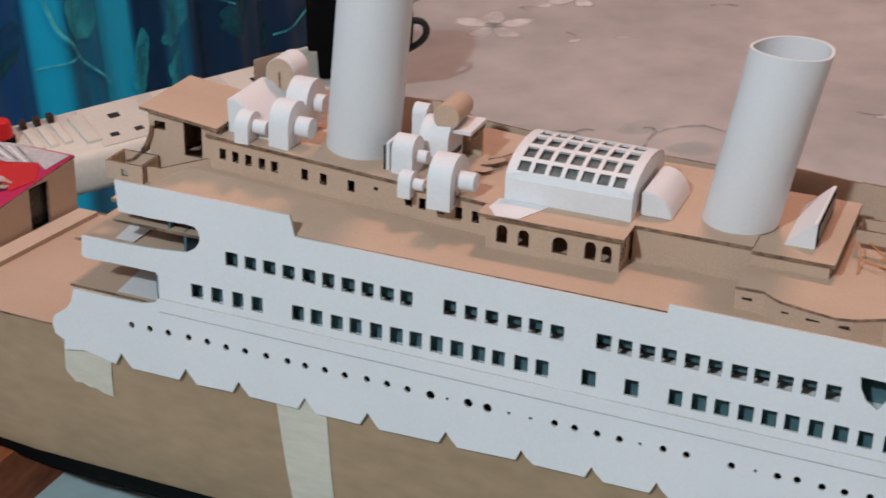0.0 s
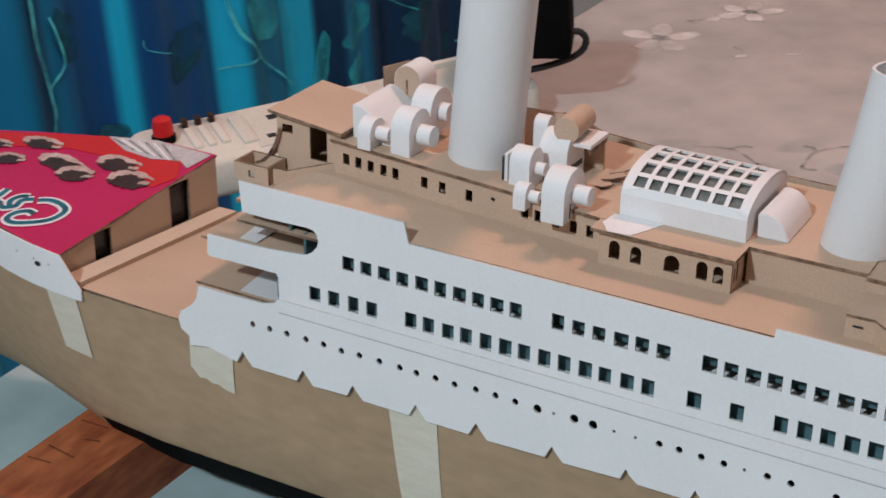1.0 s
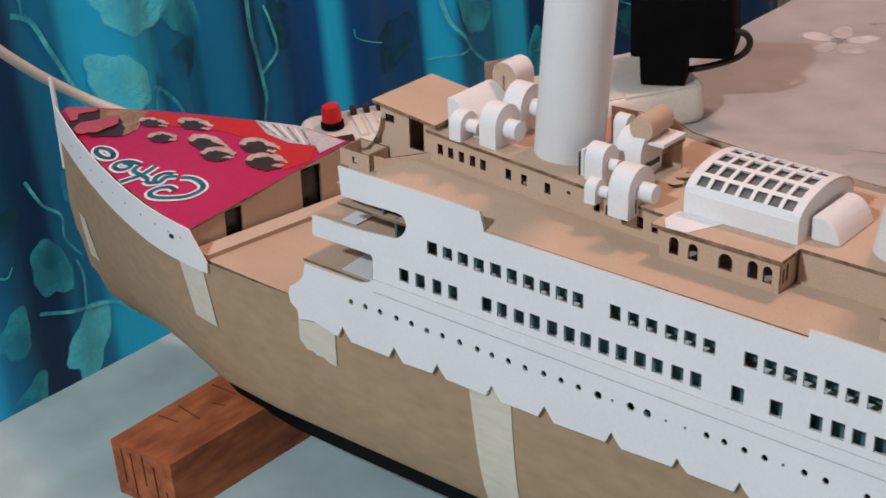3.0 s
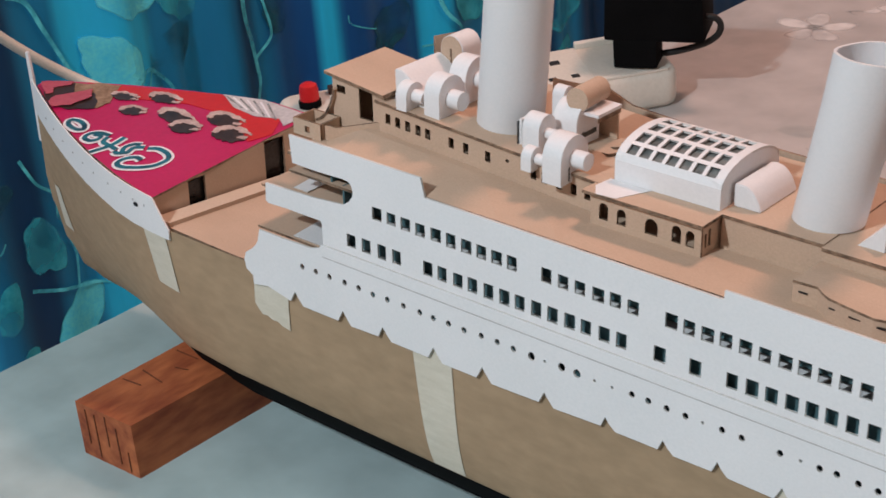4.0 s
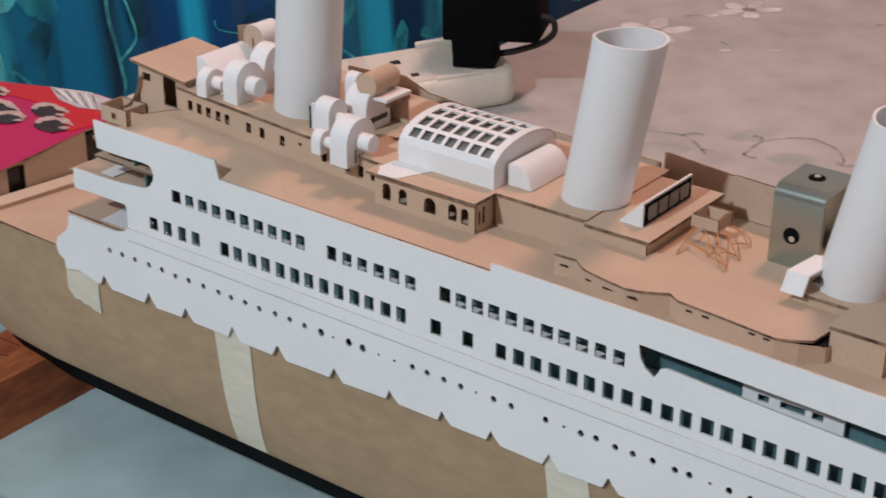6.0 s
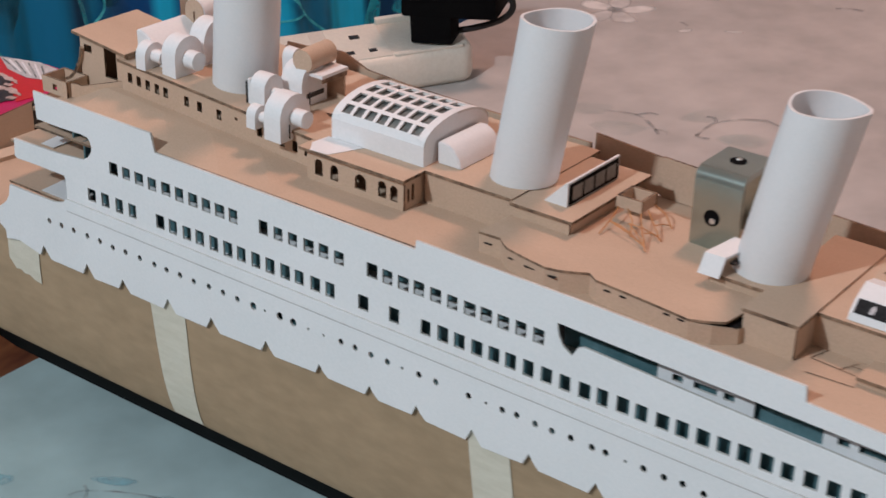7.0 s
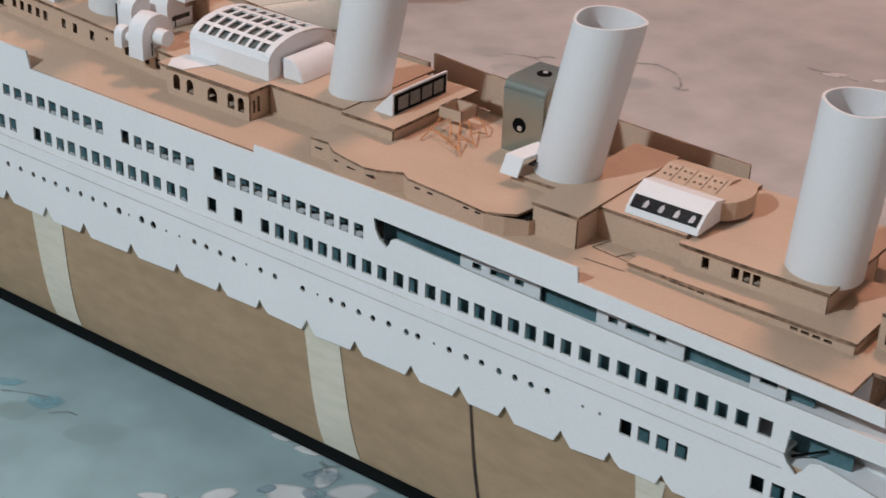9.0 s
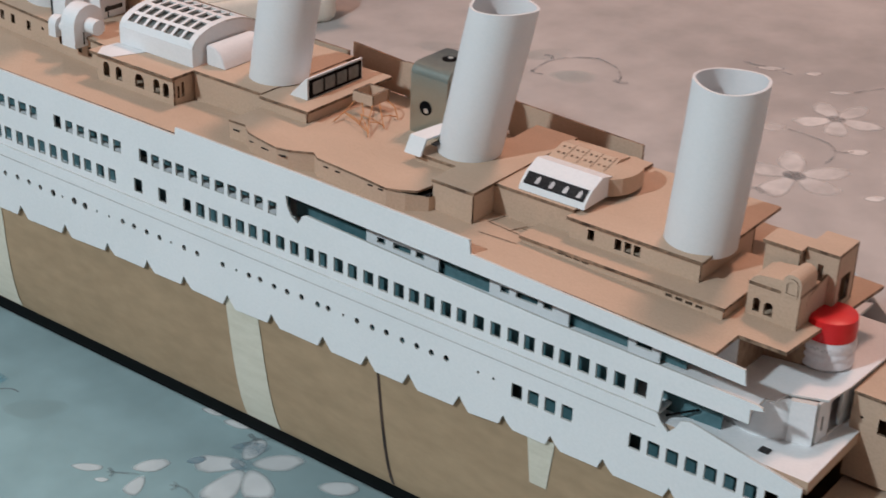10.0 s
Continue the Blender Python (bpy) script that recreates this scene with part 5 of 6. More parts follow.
# ---- things on and round the model ----
WARP[0] = lambda p: Vector(p)
blk = [(-2.63, -0.63), (-2.125, -0.595), (-2.13, 0.95), (-2.66, 0.94)]
bm = bmesh.new()
add_sheet(bm, blk, (), level(0.372), 0.372, 0)
bmesh.ops.bevel(bm, geom=[e for e in bm.edges if len(e.link_faces) == 2 and e.calc_face_angle(0) > 0.5], offset=0.012, segments=2, affect="EDGES")
whole("wooden_block", bm, WOOD, (-2.2, 0.2, 0), "rough reddish-brown timber block under the model's bow", "wooden block")
block = bpy.data.objects["wooden_block"]
CRACK = surf("dark_crack", (0.07, 0.020, 0.010), (0.17, 0.048, 0.022), 0.8, 200, 60, 0.1)
for x, z0, z1 in ((-2.55, 0.10, 0.34), (-2.47, 0.03, 0.33), (-2.37, 0.14, 0.35), (-2.28, 0.05, 0.30), (-2.20, 0.02, 0.16)):
    y = -0.63 + (x + 2.63) * 0.0693
    part("crack", box((x, y - 0.005, z0), (x + 0.007, y + 0.004, z1)), CRACK, block, "dark crack in the timber")
for x, y, w, turn in ((-2.60, -0.30, 0.16, 0.12), (-2.58, -0.16, 0.22, -0.10), (-2.44, -0.02, 0.10, 0.3), (-2.60, 0.12, 0.20, 0.05)):
    m = Matrix.Translation((x, y, 0.370)) @ Matrix.Rotation(turn, 4, "Z")
    part("crack", box((0, 0, 0), (w, 0.010, 0.0035), 0.0, m), CRACK, block, "dark crack in the timber")
bm = box((5.9, 0.0, 0.0), (6.4, 1.4, 0.36), 0.012)
whole("wooden_block", bm, WOOD, (6.1, 0.6, 0), "rough reddish-brown timber block under the model's stern", "wooden block")

# Curtain.
def curtain_x(y, z):
    a = 2 * math.pi * (y - 5.2 + 0.12 * math.sin(0.8 * y)) / 1.93
    return -11.0 + 0.10 * (math.sin(a) + 0.34 * math.sin(2 * a)) + 0.06 * math.sin(y * 1.3 + 1.0 + 0.08 * z) + 0.04 * math.sin(y * 8.1 + z * 0.3)


curtain = thing("curtain", (-11.0, 6.0, 8.0), "teal and blue curtain with a printed leaf pattern", "curtain")
bm = bmesh.new()
ny, nz = 320, 12
ya, yb, za, zb = -5.0, 19.5, -6.95, 8.0
grid = [[bm.verts.new((curtain_x(ya + (yb - ya) * i / ny, za + (zb - za) * j / nz), ya + (yb - ya) * i / ny, za + (zb - za) * j / nz)) for j in range(nz + 1)] for i in range(ny + 1)]
for i in range(ny):
    for j in range(nz):
        bm.faces.new((grid[i][j], grid[i + 1][j], grid[i + 1][j + 1], grid[i][j + 1]))
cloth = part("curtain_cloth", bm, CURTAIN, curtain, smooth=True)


def on_curtain(y, z, out=0.015):
    return (curtain_x(y, z) + out, y, z)


def leaf(y, z, ry, rz, mat, turn=0.5):
    """A printed leaf with a pointed end and a wavy, bitten outline."""
    bm = bmesh.new()
    rl = random.Random(int(y * 100 + z * 37))
    n = 36
    rings = []
    for k in (0.0, 0.2, 0.4, 0.6, 0.78, 0.94, 1.0):
        ring = []
        for i in range(n):
            a = 2 * math.pi * i / n
            r = (0.80 + 0.34 * abs(math.cos(a / 2)) ** 9 + 0.07 * math.sin(3 * a + 2.1 * y) + 0.04 * math.sin(8 * a + y) - 0.22 * max(0.0, math.cos(a - 2.6)) ** 14 + rl.uniform(-0.02, 0.02)) * k
            u, v = ry * r * math.cos(a), rz * r * math.sin(a)
            ring.append((y + u * math.cos(turn) - v * math.sin(turn), z + u * math.sin(turn) + v * math.cos(turn)))
        rings.append(ring)
    out = 0.012 + 0.006 * (int(y * 7 + z * 13) % 5)
    dye = bm.verts.layers.float.new("dye")
    c = bm.verts.new(on_curtain(y, z, out))
    c[dye] = 0.85
    vs = [[bm.verts.new(on_curtain(*p, out)) for p in ring] for ring in rings[1:]]
    for ring, d in zip(vs, (0.85, 0.9, 0.95, 1.0, 1.0, 0.4)):
        for v in ring:
            v[dye] = d
    for i in range(n):
        bm.faces.new((c, vs[0][i], vs[0][(i + 1) % n]))
        for a, b in zip(vs, vs[1:]):
            bm.faces.new((a[i], b[i], b[(i + 1) % n], a[(i + 1) % n]))
    return part("printed_leaf", bm, mat, cloth)


LEAVES_A = ((5.75, -0.28, 0.60, 0.44, LEAF_A, -0.45), (6.55, -0.62, 0.44, 0.34, LEAF_B, -0.9), (4.70, -2.25, 0.40, 0.24, LEAF_B, 1.5), (5.42, -1.10, 0.50, 0.36, LEAF_A, -0.95), (6.31, -1.34, 0.46, 0.36, LEAF_C, 0.3), (8.09, -1.25, 0.42, 0.30, LEAF_C, -1.2), (11.53, -2.15, 0.50, 0.38, LEAF_B, -0.7), (12.93, -3.55, 0.55, 0.18, LEAF_B, 1.35), (4.14, -3.14, 0.42, 0.32, LEAF_B, 1.9), (4.42, -4.33, 0.55, 0.40, LEAF_A, 1.1), (3.45, -3.69, 0.36, 0.24, LEAF_B, 1.2), (3.59, -2.29, 0.24, 0.20, LEAF_C, 0.3), (3.5, -4.55, 0.34, 0.24, LEAF_B, 0.9), (13.64, -3.03, 0.44, 0.36, LEAF_B, 0.4), (13.57, -3.74, 0.32, 0.25, LEAF_B, 0.9), (3.4, -0.9, 0.45, 0.36, LEAF_C, 0.6))
LEAVES_B = ((9.95, -2.2, 0.5, 0.4, LEAF_C, 0.4), (10.2, -0.9, 0.5, 0.4, LEAF_C, 1.2), (2.4, -1.6, 0.5, 0.42, LEAF_B, 1.2), (15.2, -3.4, 0.5, 0.4, LEAF_C, 0.5), (16.1, -4.4, 0.4, 0.3, LEAF_C, 1.1), (2.2, -3.4, 0.5, 0.4, LEAF_A, 0.5), (5.6, 1.0, 0.6, 0.45, LEAF_B, 0.4), (8.8, 0.4, 0.6, 0.45, LEAF_A, 1.2), (14.8, -2.6, 0.4, 0.34, LEAF_C, 1.4), (8.5, -3.2, 0.5, 0.4, LEAF_C, 0.9), (17.6, -3.6, 0.5, 0.4, LEAF_B, 0.3))
for y, z, ry, rz, m, t in (*LEAVES_A, *LEAVES_B):
    leaf(y, z, ry, rz, m, t)
BRANCHES_A = (([(4.26, -0.01), (4.52, -0.16), (4.67, -0.50), (4.87, -0.98), (5.02, -1.30), (5.12, -1.6)], 0.09), ([(4.40, 0.4), (4.43, 0.16), (4.43, -0.08)], 0.06), ([(5.80, -1.40), (6.0, -1.44), (6.25, -1.71), (6.34, -1.93)], 0.08), ([(6.0, -1.44), (5.9, -1.6), (5.85, -1.8)], 0.06), ([(7.56, -0.2), (7.54, -0.79), (7.53, -1.23), (7.60, -1.62), (7.64, -1.94), (7.66, -2.18), (7.55, -2.45)], 0.12), ([(7.66, -1.83), (7.94, -1.62), (7.89, -1.23), (7.81, -0.98)], 0.07), ([(10.88, -1.6), (11.02, -2.20), (11.26, -2.50), (11.42, -2.72), (11.77, -3.04), (12.27, -3.48)], 0.08), ([(11.37, -2.69), (11.06, -2.70), (10.68, -2.68)], 0.06))
BRANCHES_B = (([(9.21, -1.73), (9.26, -1.88), (9.67, -2.06)], 0.035), ([(3.99, -1.89), (4.15, -2.24), (4.40, -2.49), (4.38, -2.77), (4.61, -3.11)], 0.06), ([(3.15, -2.7), (3.29, -2.77), (3.47, -2.88), (3.59, -2.78)], 0.05), ([(3.84, -3.54), (4.49, -3.76), (4.93, -3.89), (5.18, -4.14)], 0.07), ([(4.50, -3.76), (4.56, -3.37), (4.50, -3.12)], 0.06), ([(17.49, -4.04), (16.91, -4.21), (16.48, -4.23)], 0.08), ([(14.4, -2.2), (14.7, -2.9), (15.1, -3.2)], 0.05), ([(2.7, -2.6), (3.0, -2.5), (3.2, -2.2)], 0.05))
for pts, w in (*BRANCHES_A, *BRANCHES_B):
    part("printed_branch", ribbon(pts, w * 0.72, lambda u, v: on_curtain(u, v, 0.045), 6, 0.35), TWIG_AQUA, cloth)

# Prints on the table cloth.
def on_table(u, v, up=0.0078):
    return (u, v, up)


HEART = surf("printed_grey_heart", (0.17, 0.18, 0.19), (0.30, 0.31, 0.31), 0.95, 300, 60, 0.1)
washed_out(HEART, 0.2, 0.7, 70)
soft_edged(HEART)
PETALS = iter(range(100000))


def blot(points, lift, edge=0.0):
    """A flat patch of dye in that outline, thinner towards its border."""
    bm = bmesh.new()
    dye = bm.verts.layers.float.new("dye")
    c = sum((Vector(p) for p in points), Vector((0, 0))) / len(points)
    rings = []
    for k, d in ((1.0, edge), (0.86, 0.6), (0.68, 1.0), (0.3, 1.0)):
        ring = [bm.verts.new((*c.lerp(Vector(p), k), lift)) for p in points]
        for v in ring:
            v[dye] = d
        rings.append(ring)
    n = len(points)
    for a, b in zip(rings, rings[1:]):
        for i in range(n):
            bm.faces.new((a[i], a[(i + 1) % n], b[(i + 1) % n], b[i]))
    bm.faces.new(rings[-1])
    return bm


def petal(x, y, r, wide, turn, base=0.001):
    rp = random.Random(int(x * 91 + y * 53 + turn * 17))
    pts = []
    for i in range(18):
        a = 2 * math.pi * i / 18
        k = 1 + 0.06 * math.sin(3 * a + turn) + rp.uniform(-0.04, 0.04)
        u, v = r * 0.5 * (1 + math.cos(a)) * k, wide * math.sin(a) * k * (0.55 + 0.45 * (1 + math.cos(a)) / 2)
        pts.append((x + u * math.cos(turn) - v * math.sin(turn), y + u * math.sin(turn) + v * math.cos(turn)))
    return blot(pts, base + 0.00028 * (next(PETALS) % 21))


cloth_top = [o for o in table.children if o.name.startswith("tabletop")][0]
rf = random.Random(3)


def flower(x, y, r, turn, petals=5):
    for i in range(petals):
        part("printed_petal", petal(x, y, r * rf.uniform(0.85, 1.1), r * 0.36, turn + i * 2 * math.pi / petals + rf.uniform(-0.15, 0.15), 0.001), PETAL_WHITE if y < 3 and x > 1 else PETAL, cloth_top)
    part("printed_heart", blot(ngon(x, y, r * 0.26, r * 0.19, 14), 0.0072), HEART, cloth_top)


for x, y, r, t in ((-2.90, 7.91, 0.44, 0.7), (1.95, 6.53, 0.36, 0.1), (2.21, 5.42, 0.42, 0.9), (-2.45, 8.9, 0.34, 0.4), (4.4, 6.4, 0.5, 0.3), (4.6, 8.6, 0.5, 0.8)):
    flower(x, y, r, t)
# The blossom beside the hull: five broad petals round a blue heart.
for x, y, r, wide, t in ((1.66, 0.24, 0.33, 0.11, 3.75), (1.67, 0.20, 0.38, 0.13, 4.95), (1.70, 0.22, 0.32, 0.12, 5.75), (1.67, 0.26, 0.30, 0.11, 0.72), (1.62, 0.26, 0.22, 0.09, 1.9)):
    part("printed_petal", petal(x, y, r, wide, t, 0.001), PETAL_WHITE, cloth_top)
part("printed_heart", blot(ngon(1.635, 0.225, 0.085, 0.065, 14, 0.4), 0.0072), PETAL_BLUE, cloth_top)
for x, y, r, wide, t in ((1.16, -0.20, 0.22, 0.085, 0.9), (1.27, -0.20, 0.20, 0.07, 5.1), (0.86, -0.40, 0.20, 0.05, 0.5), (1.07, -0.40, 0.09, 0.03, 0.5), (1.22, 0.46, 0.24, 0.07, 0.4), (1.02, 0.47, 0.20, 0.05, 0.3), (2.12, 0.34, 0.24, 0.09, 0.5), (2.35, 0.55, 0.22, 0.08, 1.0),
                         (-2.10, 7.76, 0.16, 0.06, 0.9), (-2.76, 8.50, 0.22, 0.08, 0.8), (-1.75, 8.02, 0.20, 0.05, 0.3), (1.50, 6.02, 0.26, 0.10, 0.6), (0.84, 7.10, 0.26, 0.07, 0.4), (1.26, 7.22, 0.16, 0.06, 0.6), (2.30, 6.02, 0.20, 0.08, 0.6), (2.80, 5.38, 0.18, 0.07, 0.7), (1.62, 6.98, 0.2, 0.05, 0.5)):
    part("printed_bud", petal(x, y, r, wide, t, 0.001), PETAL_WHITE if y < 3 else PETAL, cloth_top)
TWIGS_A = (([(1.08, -0.31), (1.16, -0.26), (1.24, -0.21)], 0.018), ([(1.06, -0.28), (1.11, -0.29), (1.13, -0.33)], 0.022), ([(1.46, -0.17), (1.53, -0.14), (1.60, -0.15), (1.66, -0.17)], 0.018), ([(1.45, -0.13), (1.50, -0.15), (1.50, -0.20)], 0.02), ([(1.45, 0.46), (1.52, 0.45), (1.58, 0.50)], 0.03), ([(1.50, 0.36), (1.52, 0.44), (1.56, 0.40)], 0.02), ([(-0.76, -0.40), (-0.72, -0.32), (-0.55, -0.20), (-0.32, -0.10), (-0.20, -0.10)], 0.016), ([(-0.76, -0.28), (-0.70, -0.31), (-0.66, -0.36)], 0.02), ([(-0.16, -0.20), (-0.08, -0.12), (0.0, -0.11)], 0.012), ([(-0.63, 5.80), (-0.66, 6.0), (-0.65, 6.17), (-0.52, 6.34), (-0.34, 6.44)], 0.03))
TWIGS_B = (([(-0.65, 6.17), (-0.72, 6.24), (-0.78, 6.22)], 0.035), ([(-0.66, 5.88), (-0.60, 5.84), (-0.52, 5.86)], 0.03), ([(-0.34, 6.44), (-0.10, 6.36), (0.06, 6.2), (0.11, 6.08)], 0.022), ([(0.04, 6.12), (0.12, 6.10), (0.18, 6.14)], 0.05), ([(-1.55, 5.84), (-1.40, 5.90), (-1.26, 5.92), (-1.08, 5.84), (-0.90, 5.70)], 0.028), ([(-1.28, 5.92), (-1.20, 6.02), (-1.12, 6.02)], 0.03), ([(-0.98, 5.76), (-0.88, 5.78), (-0.82, 5.74)], 0.04), ([(1.74, 6.13), (1.95, 6.12), (2.15, 6.07), (2.27, 5.93), (2.29, 5.73)], 0.022), ([(2.20, 5.98), (2.30, 6.0), (2.36, 6.06)], 0.02), ([(1.02, 7.14), (1.12, 7.13), (1.20, 7.13)], 0.03))
TWIGS_C = (([(0.70, 7.15), (0.80, 7.14), (0.92, 7.16)], 0.03), ([(1.80, 7.10), (1.88, 7.22), (1.96, 7.33)], 0.025), ([(2.0, 5.02), (2.10, 5.06), (2.18, 5.02)], 0.05), ([(-2.90, 8.36), (-2.85, 8.46), (-2.74, 8.52)], 0.04), ([(-2.86, 8.44), (-2.78, 8.40), (-2.70, 8.42)], 0.03), ([(-2.2, 7.98), (-2.1, 7.94), (-2.05, 7.86)], 0.03), ([(-1.2, 9.12), (-1.08, 9.2), (-0.95, 9.2)], 0.05))
for pts, w in (*TWIGS_A, *TWIGS_B, *TWIGS_C):
    part("printed_twig", ribbon(pts, w, on_table), TWIG, cloth_top)
AQUA = surf("printed_aqua_wash", (0.24, 0.54, 0.64), (0.40, 0.58, 0.62), 0.95, 60, 16, 0.05)
washed_out(AQUA, 0.15, 0.75, 45)
soft_edged(AQUA)
GREENISH = surf("printed_pale_wash", (0.42, 0.50, 0.49), (0.47, 0.53, 0.51), 0.95, 60, 16, 0.05)
washed_out(GREENISH, 0.0, 0.42, 14)
soft_edged(GREENISH)
for x, y, r, wide, t, m in ((-0.62, -0.60, 0.26, 0.10, 0.6, AQUA), (-0.38, -0.20, 0.24, 0.09, 0.5, AQUA), (-0.80, -0.22, 0.30, 0.06, 0.5, AQUA), (-1.80, -0.84, 0.30, 0.10, 0.6, AQUA), (-1.30, -0.60, 0.20, 0.08, 0.5, AQUA), (-0.40, -0.18, 0.22, 0.09, 0.5, AQUA),
                            (-0.50, -0.38, 0.34, 0.14, 0.5, GREENISH), (0.05, -0.28, 0.40, 0.16, 0.6, GREENISH), (1.36, 0.04, 0.12, 0.05, 0.9, PETAL_BLUE), (1.45, 0.30, 0.24, 0.10, 0.5, PETAL_BLUE),
                            (-1.90, 5.72, 0.45, 0.18, 0.4, GREENISH), (-1.5, 5.55, 0.5, 0.2, 0.3, GREENISH), (-0.95, 6.05, 0.5, 0.2, 0.9, GREENISH), (-0.5, 5.9, 0.45, 0.2, 0.4, GREENISH)):
    part("printed_wash", petal(x, y, r, wide, t, 0.0006), m, cloth_top)

# Power strip and adapter: along runs from its near end to the curtain end.
STRIP = Matrix(((-0.85, -0.527, 0, -2.84), (0.527, -0.85, 0, 5.74), (0, 0, 1, 0), (0, 0, 0, 1)))
LENGTH, WIDE = 3.35, 0.74


def strip_top(across):
    """The top of the strip slopes down towards its front."""
    return 0.33 + 0.09 * min(1.0, max(0.0, across / WIDE))


strip = thing("power_strip", (-3.8, 4.3, 0), "long ivory plastic power strip lying on the table cloth", "power strip")
bm = bmesh.new()
rings = []
for inset, k in ((0.05, 0.0), (0.015, 0.08), (0.0, 0.2), (0.0, 0.84), (0.02, 0.94), (0.06, 1.0)):
    ring = []
    for cx, cy, a0 in ((WIDE - 0.14, 0.14, -90), (WIDE - 0.14, LENGTH - 0.14, 0), (0.14, LENGTH - 0.14, 90), (0.14, 0.14, 180)):
        for i in range(6):
            a = radians(a0 + 18 * i)
            x, y = cx + (0.14 - inset) * math.cos(a), cy + (0.14 - inset) * math.sin(a)
            ring.append(bm.verts.new(STRIP @ Vector((x, y, k * strip_top(x)))))
    rings.append(ring)
for p, q in zip(rings, rings[1:]):
    for i in range(len(p)):
        bm.faces.new((p[i], p[(i + 1) % len(p)], q[(i + 1) % len(p)], q[i]))
bm.faces.new(rings[-1])
bm.faces.new(rings[0][::-1])
bmesh.ops.recalc_face_normals(bm, faces=bm.faces)
housing = part("housing", bm, IVORY, strip, smooth=True)


def on_strip(name, a, b, mat, label="", rise=0.0, sink=0.01, bevel=0.0, smooth=False):
    """A small block set into the sloping top between the plan corners a and b."""
    bm = box((a[0], a[1], -sink), (b[0], b[1], rise), bevel)
    for v in bm.verts:
        v.co.z += strip_top(v.co.x)
    bm.transform(STRIP)
    return part(name, bm, mat, strip, label, smooth)


SOCKET = surf("grey_socket_plate", (0.65, 0.62, 0.55), (0.73, 0.70, 0.62), 0.5, 300, 20, 0.03)
for along in (0.97, 1.59, 2.21):
    on_strip("socket_plate", (0.05, along - 0.24), (0.66, along + 0.24), SOCKET, "grey-white socket plate", 0.006, 0.01, 0.002)
    for dx, dy, w, h in ((0.42, -0.045, 0.075, 0.09), (0.15, -0.13, 0.06, 0.07), (0.15, 0.07, 0.06, 0.07)):
        on_strip("socket_hole", (dx, along + dy), (dx + w, along + dy + h), DARK, "dark socket hole", 0.0075)
on_strip("plug_rim", (0.03, 0.10), (0.08, 0.72), IVORY, "", 0.015, 0.01, 0.012, True)
on_strip("plug_rim", (0.64, 0.04), (0.70, 0.72), IVORY, "", 0.05, 0.01, 0.012, True)
for along in (2.67, 2.78, 2.89):
    on_strip("switch", (0.58, along - 0.025), (0.65, along + 0.025), COCOA, "small dark switch", 0.06, 0.01, 0.010, True)
    on_strip("switch_seat", (0.22, along - 0.035), (0.54, along + 0.03), IVORY, "", 0.025, 0.01, 0.010, True)
on_strip("switch_seat", (0.14, 2.43), (0.58, 2.55), SOCKET, "dull cream rocker", 0.025, 0.01, 0.012, True)
on_strip("fuse_cover", (0.10, 2.98), (0.26, 3.13), COCOA, "dark fuse cover", 0.02, 0.01, 0.010, True)
bm = spin([(0.095, 0.0), (0.095, 0.05), (0.08, 0.06)], (0, 0, 0.385), 28)
bm.transform(STRIP @ Matrix.Translation((0.46, 3.10, 0)))
part("lamp_ring", bm, BLACK, strip, "black ring round the lamp", smooth=True)
bm = spin([(0.082, 0.0), (0.080, 0.09), (0.070, 0.13), (0.04, 0.148)], (0, 0, 0.44), 28)
bm.transform(STRIP @ Matrix.Translation((0.46, 3.10, 0)))
part("lamp_cap", bm, REDCAP, strip, "red plastic lamp cap", smooth=True)
cord = add_tube(bmesh.new(), smoothed([(-8.3, 1.1, 2.4), (-8.05, 1.75, 1.55), (-8.0, 2.18, 0.96), (-8.0, 2.66, 0.45), (-7.9, 3.2, -0.02), (-7.2, 3.6, -0.3), (-6.2, 3.5, -0.3), (-5.4, 3.2, 0.05), (-4.95, 3.2, 0.16)], 6), 0.05, 10)
part("supply_cord", cord, IVORY, strip, "ivory supply cord", smooth=True)
adapter = thing("power_adapter", (-3.05, 5.55, 0.38), "black plastic power adapter plugged into the strip", "power adapter")
PLUG = Matrix(((0.898, -0.44, 0, -3.36), (0.44, 0.898, 0, 5.35), (0, 0, 1, 0), (0, 0, 0, 1)))
part("plug_body", box((0.08, 0.01, 0.36), (0.455, 0.30, 0.66), 0.03, PLUG), BLACK, adapter, smooth=True)
bm = box((0.0, 0.0, 0.60), (0.86, 0.52, 1.13), 0.045)
for v in bm.verts:
    v.co.x += 0.05 * (v.co.z - 0.6) * (1 if v.co.x < 0.43 else -0.3)
bm.transform(PLUG)
part("adapter_body", bm, BLACK, adapter, smooth=True)
path = [PLUG @ Vector(p) for p in ((0.82, 0.12, 0.80), (0.92, 0.12, 0.80), (0.972, 0.13, 0.74), (0.955, 0.14, 0.65), (0.86, 0.16, 0.565), (0.72, 0.19, 0.50), (0.58, 0.22, 0.45), (0.46, 0.24, 0.42))]
part("cable", add_tube(bmesh.new(), smoothed(path, 6), 0.028, 10), CORD, adapter, "black rubber cable", smooth=True)

WARP[0] = fit_to_view
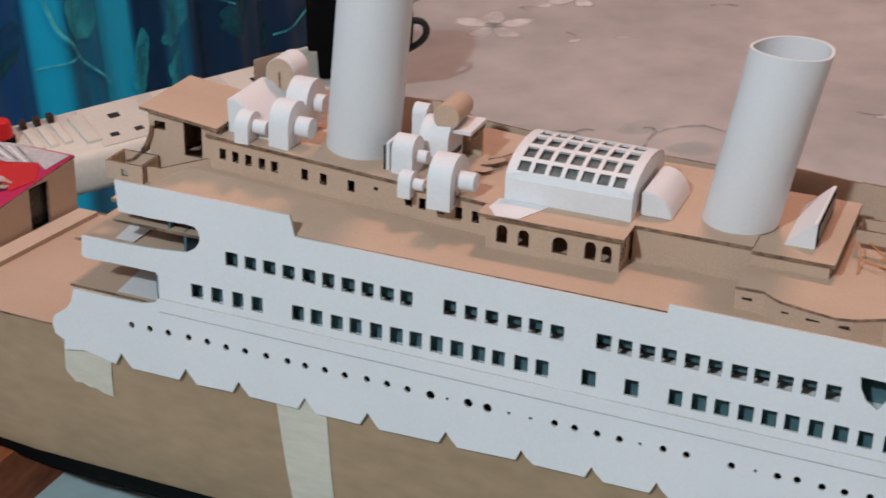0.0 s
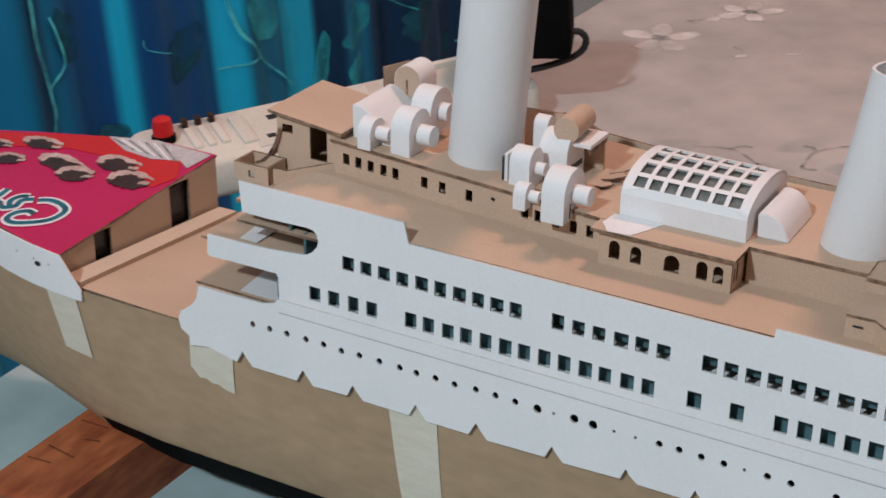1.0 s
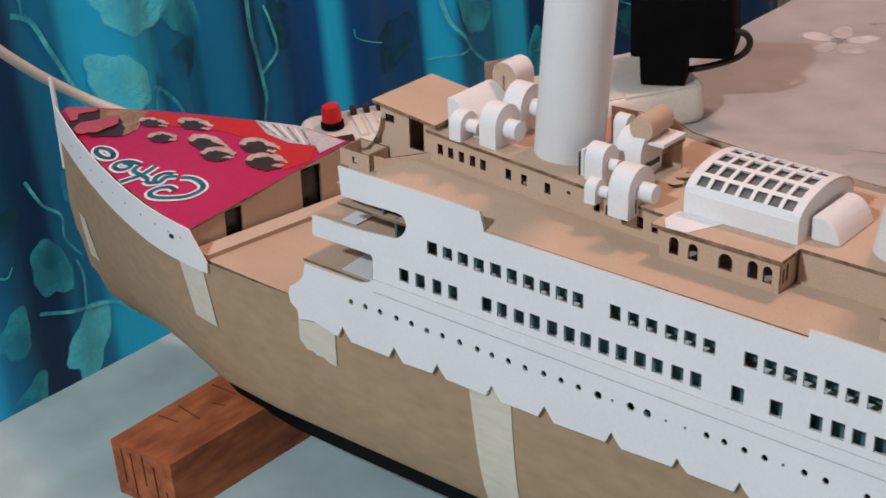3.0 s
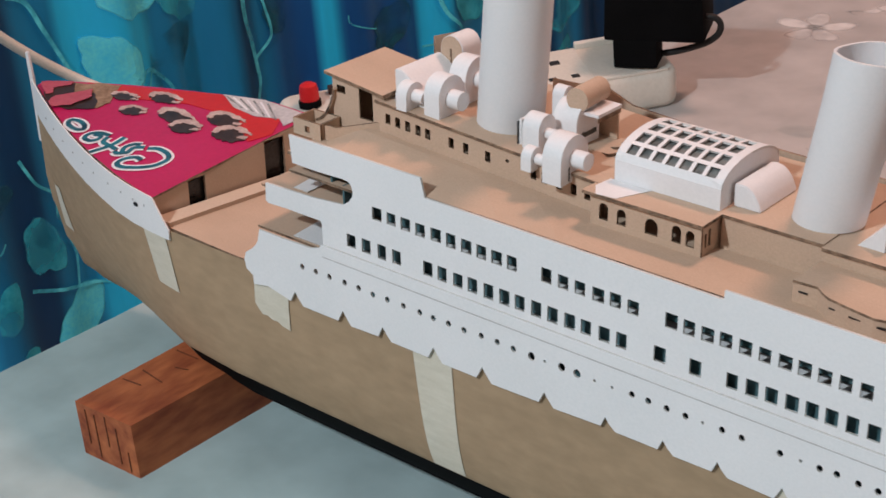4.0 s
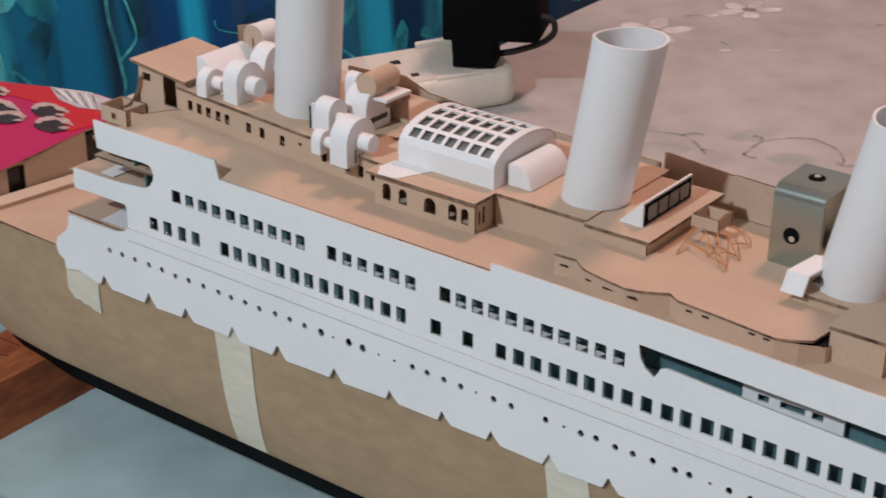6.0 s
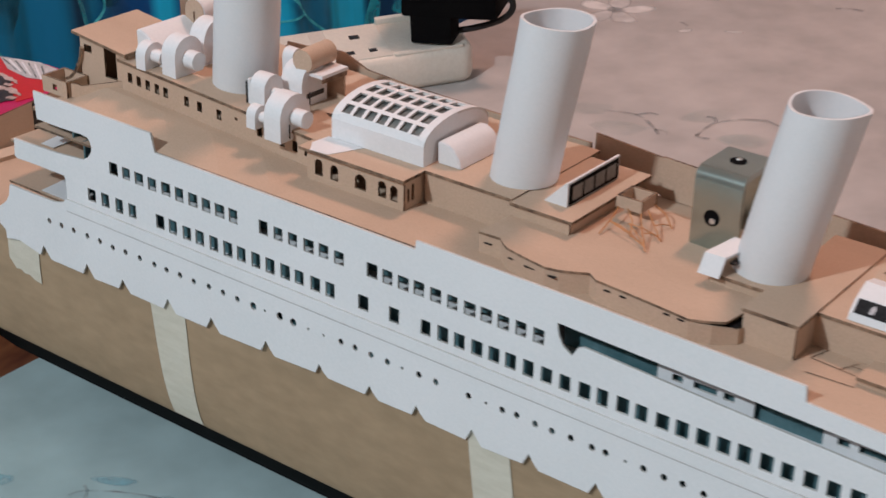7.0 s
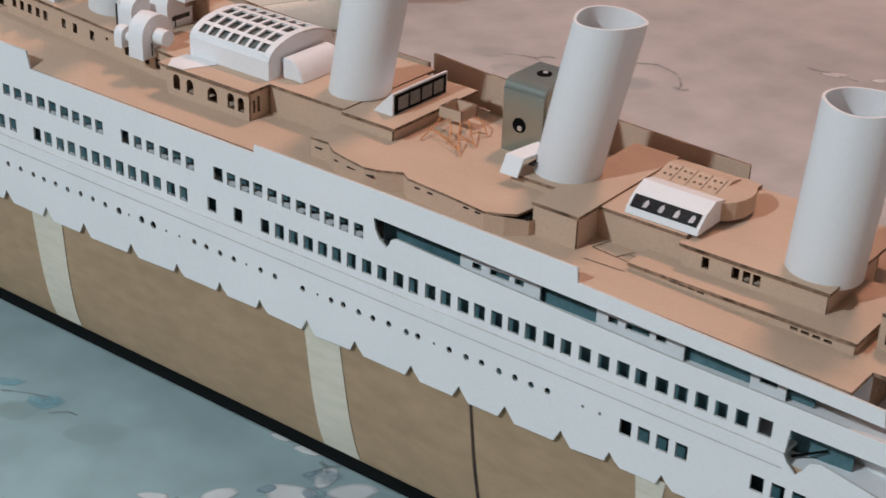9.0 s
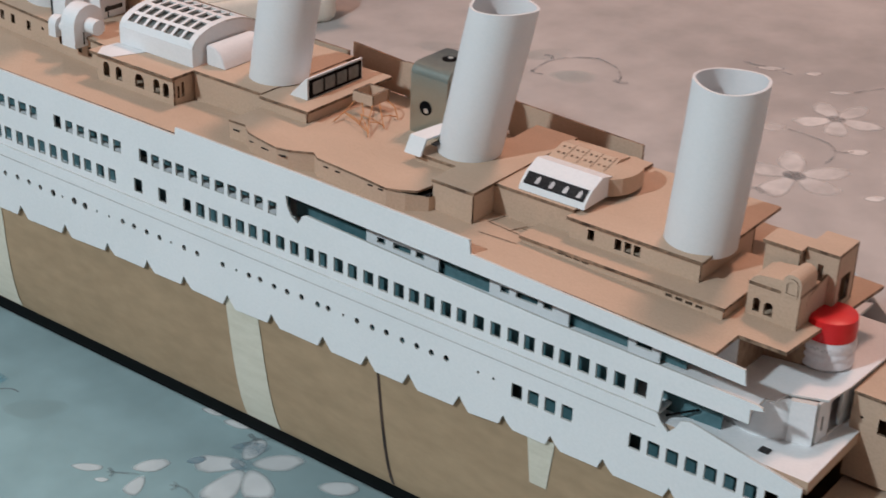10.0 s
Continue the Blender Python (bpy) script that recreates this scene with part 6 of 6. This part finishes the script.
# Steel clamp on deck: a bent channel with screw holes.
clamp = thing("steel_clamp", (2.75, 0.85, 2.222), "bent grey steel channel with screw holes, standing on the deck", "clamp")
prof = []
for cy, cz, a0 in ((0.755, 2.555, 180), (0.985, 2.555, 90)):
    prof += [(cy + 0.055 * math.cos(radians(a0 - 15 * i)), cz + 0.055 * math.sin(radians(a0 - 15 * i))) for i in range(7)]
inner = []
for cy, cz, a0 in ((0.985, 2.555, 0), (0.755, 2.555, 90)):
    inner += [(cy + 0.028 * math.cos(radians(a0 + 15 * i)), cz + 0.028 * math.sin(radians(a0 + 15 * i))) for i in range(7)]
prof = [(0.70, 2.222)] + prof + [(1.04, 2.222), (1.013, 2.222)] + inner + [(0.727, 2.222)]
bm = add_sheet(bmesh.new(), prof, (), lambda u, v, w: (2.635 + w, u, v), 0.235, 0)
bmesh.ops.recalc_face_normals(bm, faces=bm.faces)
part("channel", bm, STEEL, clamp, smooth=True)
for at, way in (((2.735, 0.70, 2.39), (0, -1, 0)), ((2.75, 0.87, 2.61), (0, 0, 1))):
    m = Matrix.Translation(at) @ Vector(way).to_track_quat("Z", "Y").to_matrix().to_4x4()
    bm = bmesh.new()
    bmesh.ops.create_cone(bm, cap_ends=True, segments=20, radius1=0.038, radius2=0.038, depth=0.006, matrix=m)
    hole = part("screw_hole", bm, BLACK, clamp, "dark threaded hole")
    bm = bmesh.new()
    bmesh.ops.create_cone(bm, cap_ends=True, segments=16, radius1=0.021, radius2=0.012, depth=0.012, matrix=m @ Matrix.Translation((0.004, -0.014, 0)))
    part("screw_tip", bm, BRIGHT, hole, "bright screw tip", smooth=True)


def bottle(x, y, z, r, h, capr, caph):
    b = thing("bottle", (x, y, z), "small round bottle with a red cap and white printed label", "bottle", "small red-capped bottles")
    part("bottle_body", spin([(r * 0.9, 0), (r, 0.012), (r, h * 0.25), (r * 0.965, h * 0.30), (r * 0.965, h * 0.36), (r, h * 0.42), (r, h * 0.52), (r * 0.97, h * 0.56), (r * 0.97, h * 0.61), (r, h * 0.66), (r, h * 0.86), (r * 0.94, h * 0.96), (capr * 0.9, h)], (x, y, z)), LABEL, b, smooth=True)
    part("cap", spin([(capr, h * 0.98), (capr * 1.01, h + caph * 0.5), (capr * 0.97, h + caph * 0.93), (capr * 0.85, h + caph)], (x, y, z), 40), REDCAP, b, "red plastic cap", smooth=True)
    for i in range(3):
        a0 = -2.2 + 0.42 * i
        bm = bmesh.new()
        for k in range(4):
            a, c = a0 + 0.085 * k, a0 + 0.085 * k + 0.05
            z0, z1 = h * (0.70 + 0.05 * (k % 2)), h * (0.78 + 0.05 * (k % 2))
            bm.faces.new([bm.verts.new((x + (r + 0.001) * math.cos(t), y + (r + 0.001) * math.sin(t), z + zz)) for t, zz in ((a, z0), (c, z0), (c, z1), (a, z1))])
        part("label_print", bm, TWIG, b, "grey printed bars")
    return b


bottle(5.048, 0.605, 1.86, 0.122, 0.142, 0.115, 0.10)
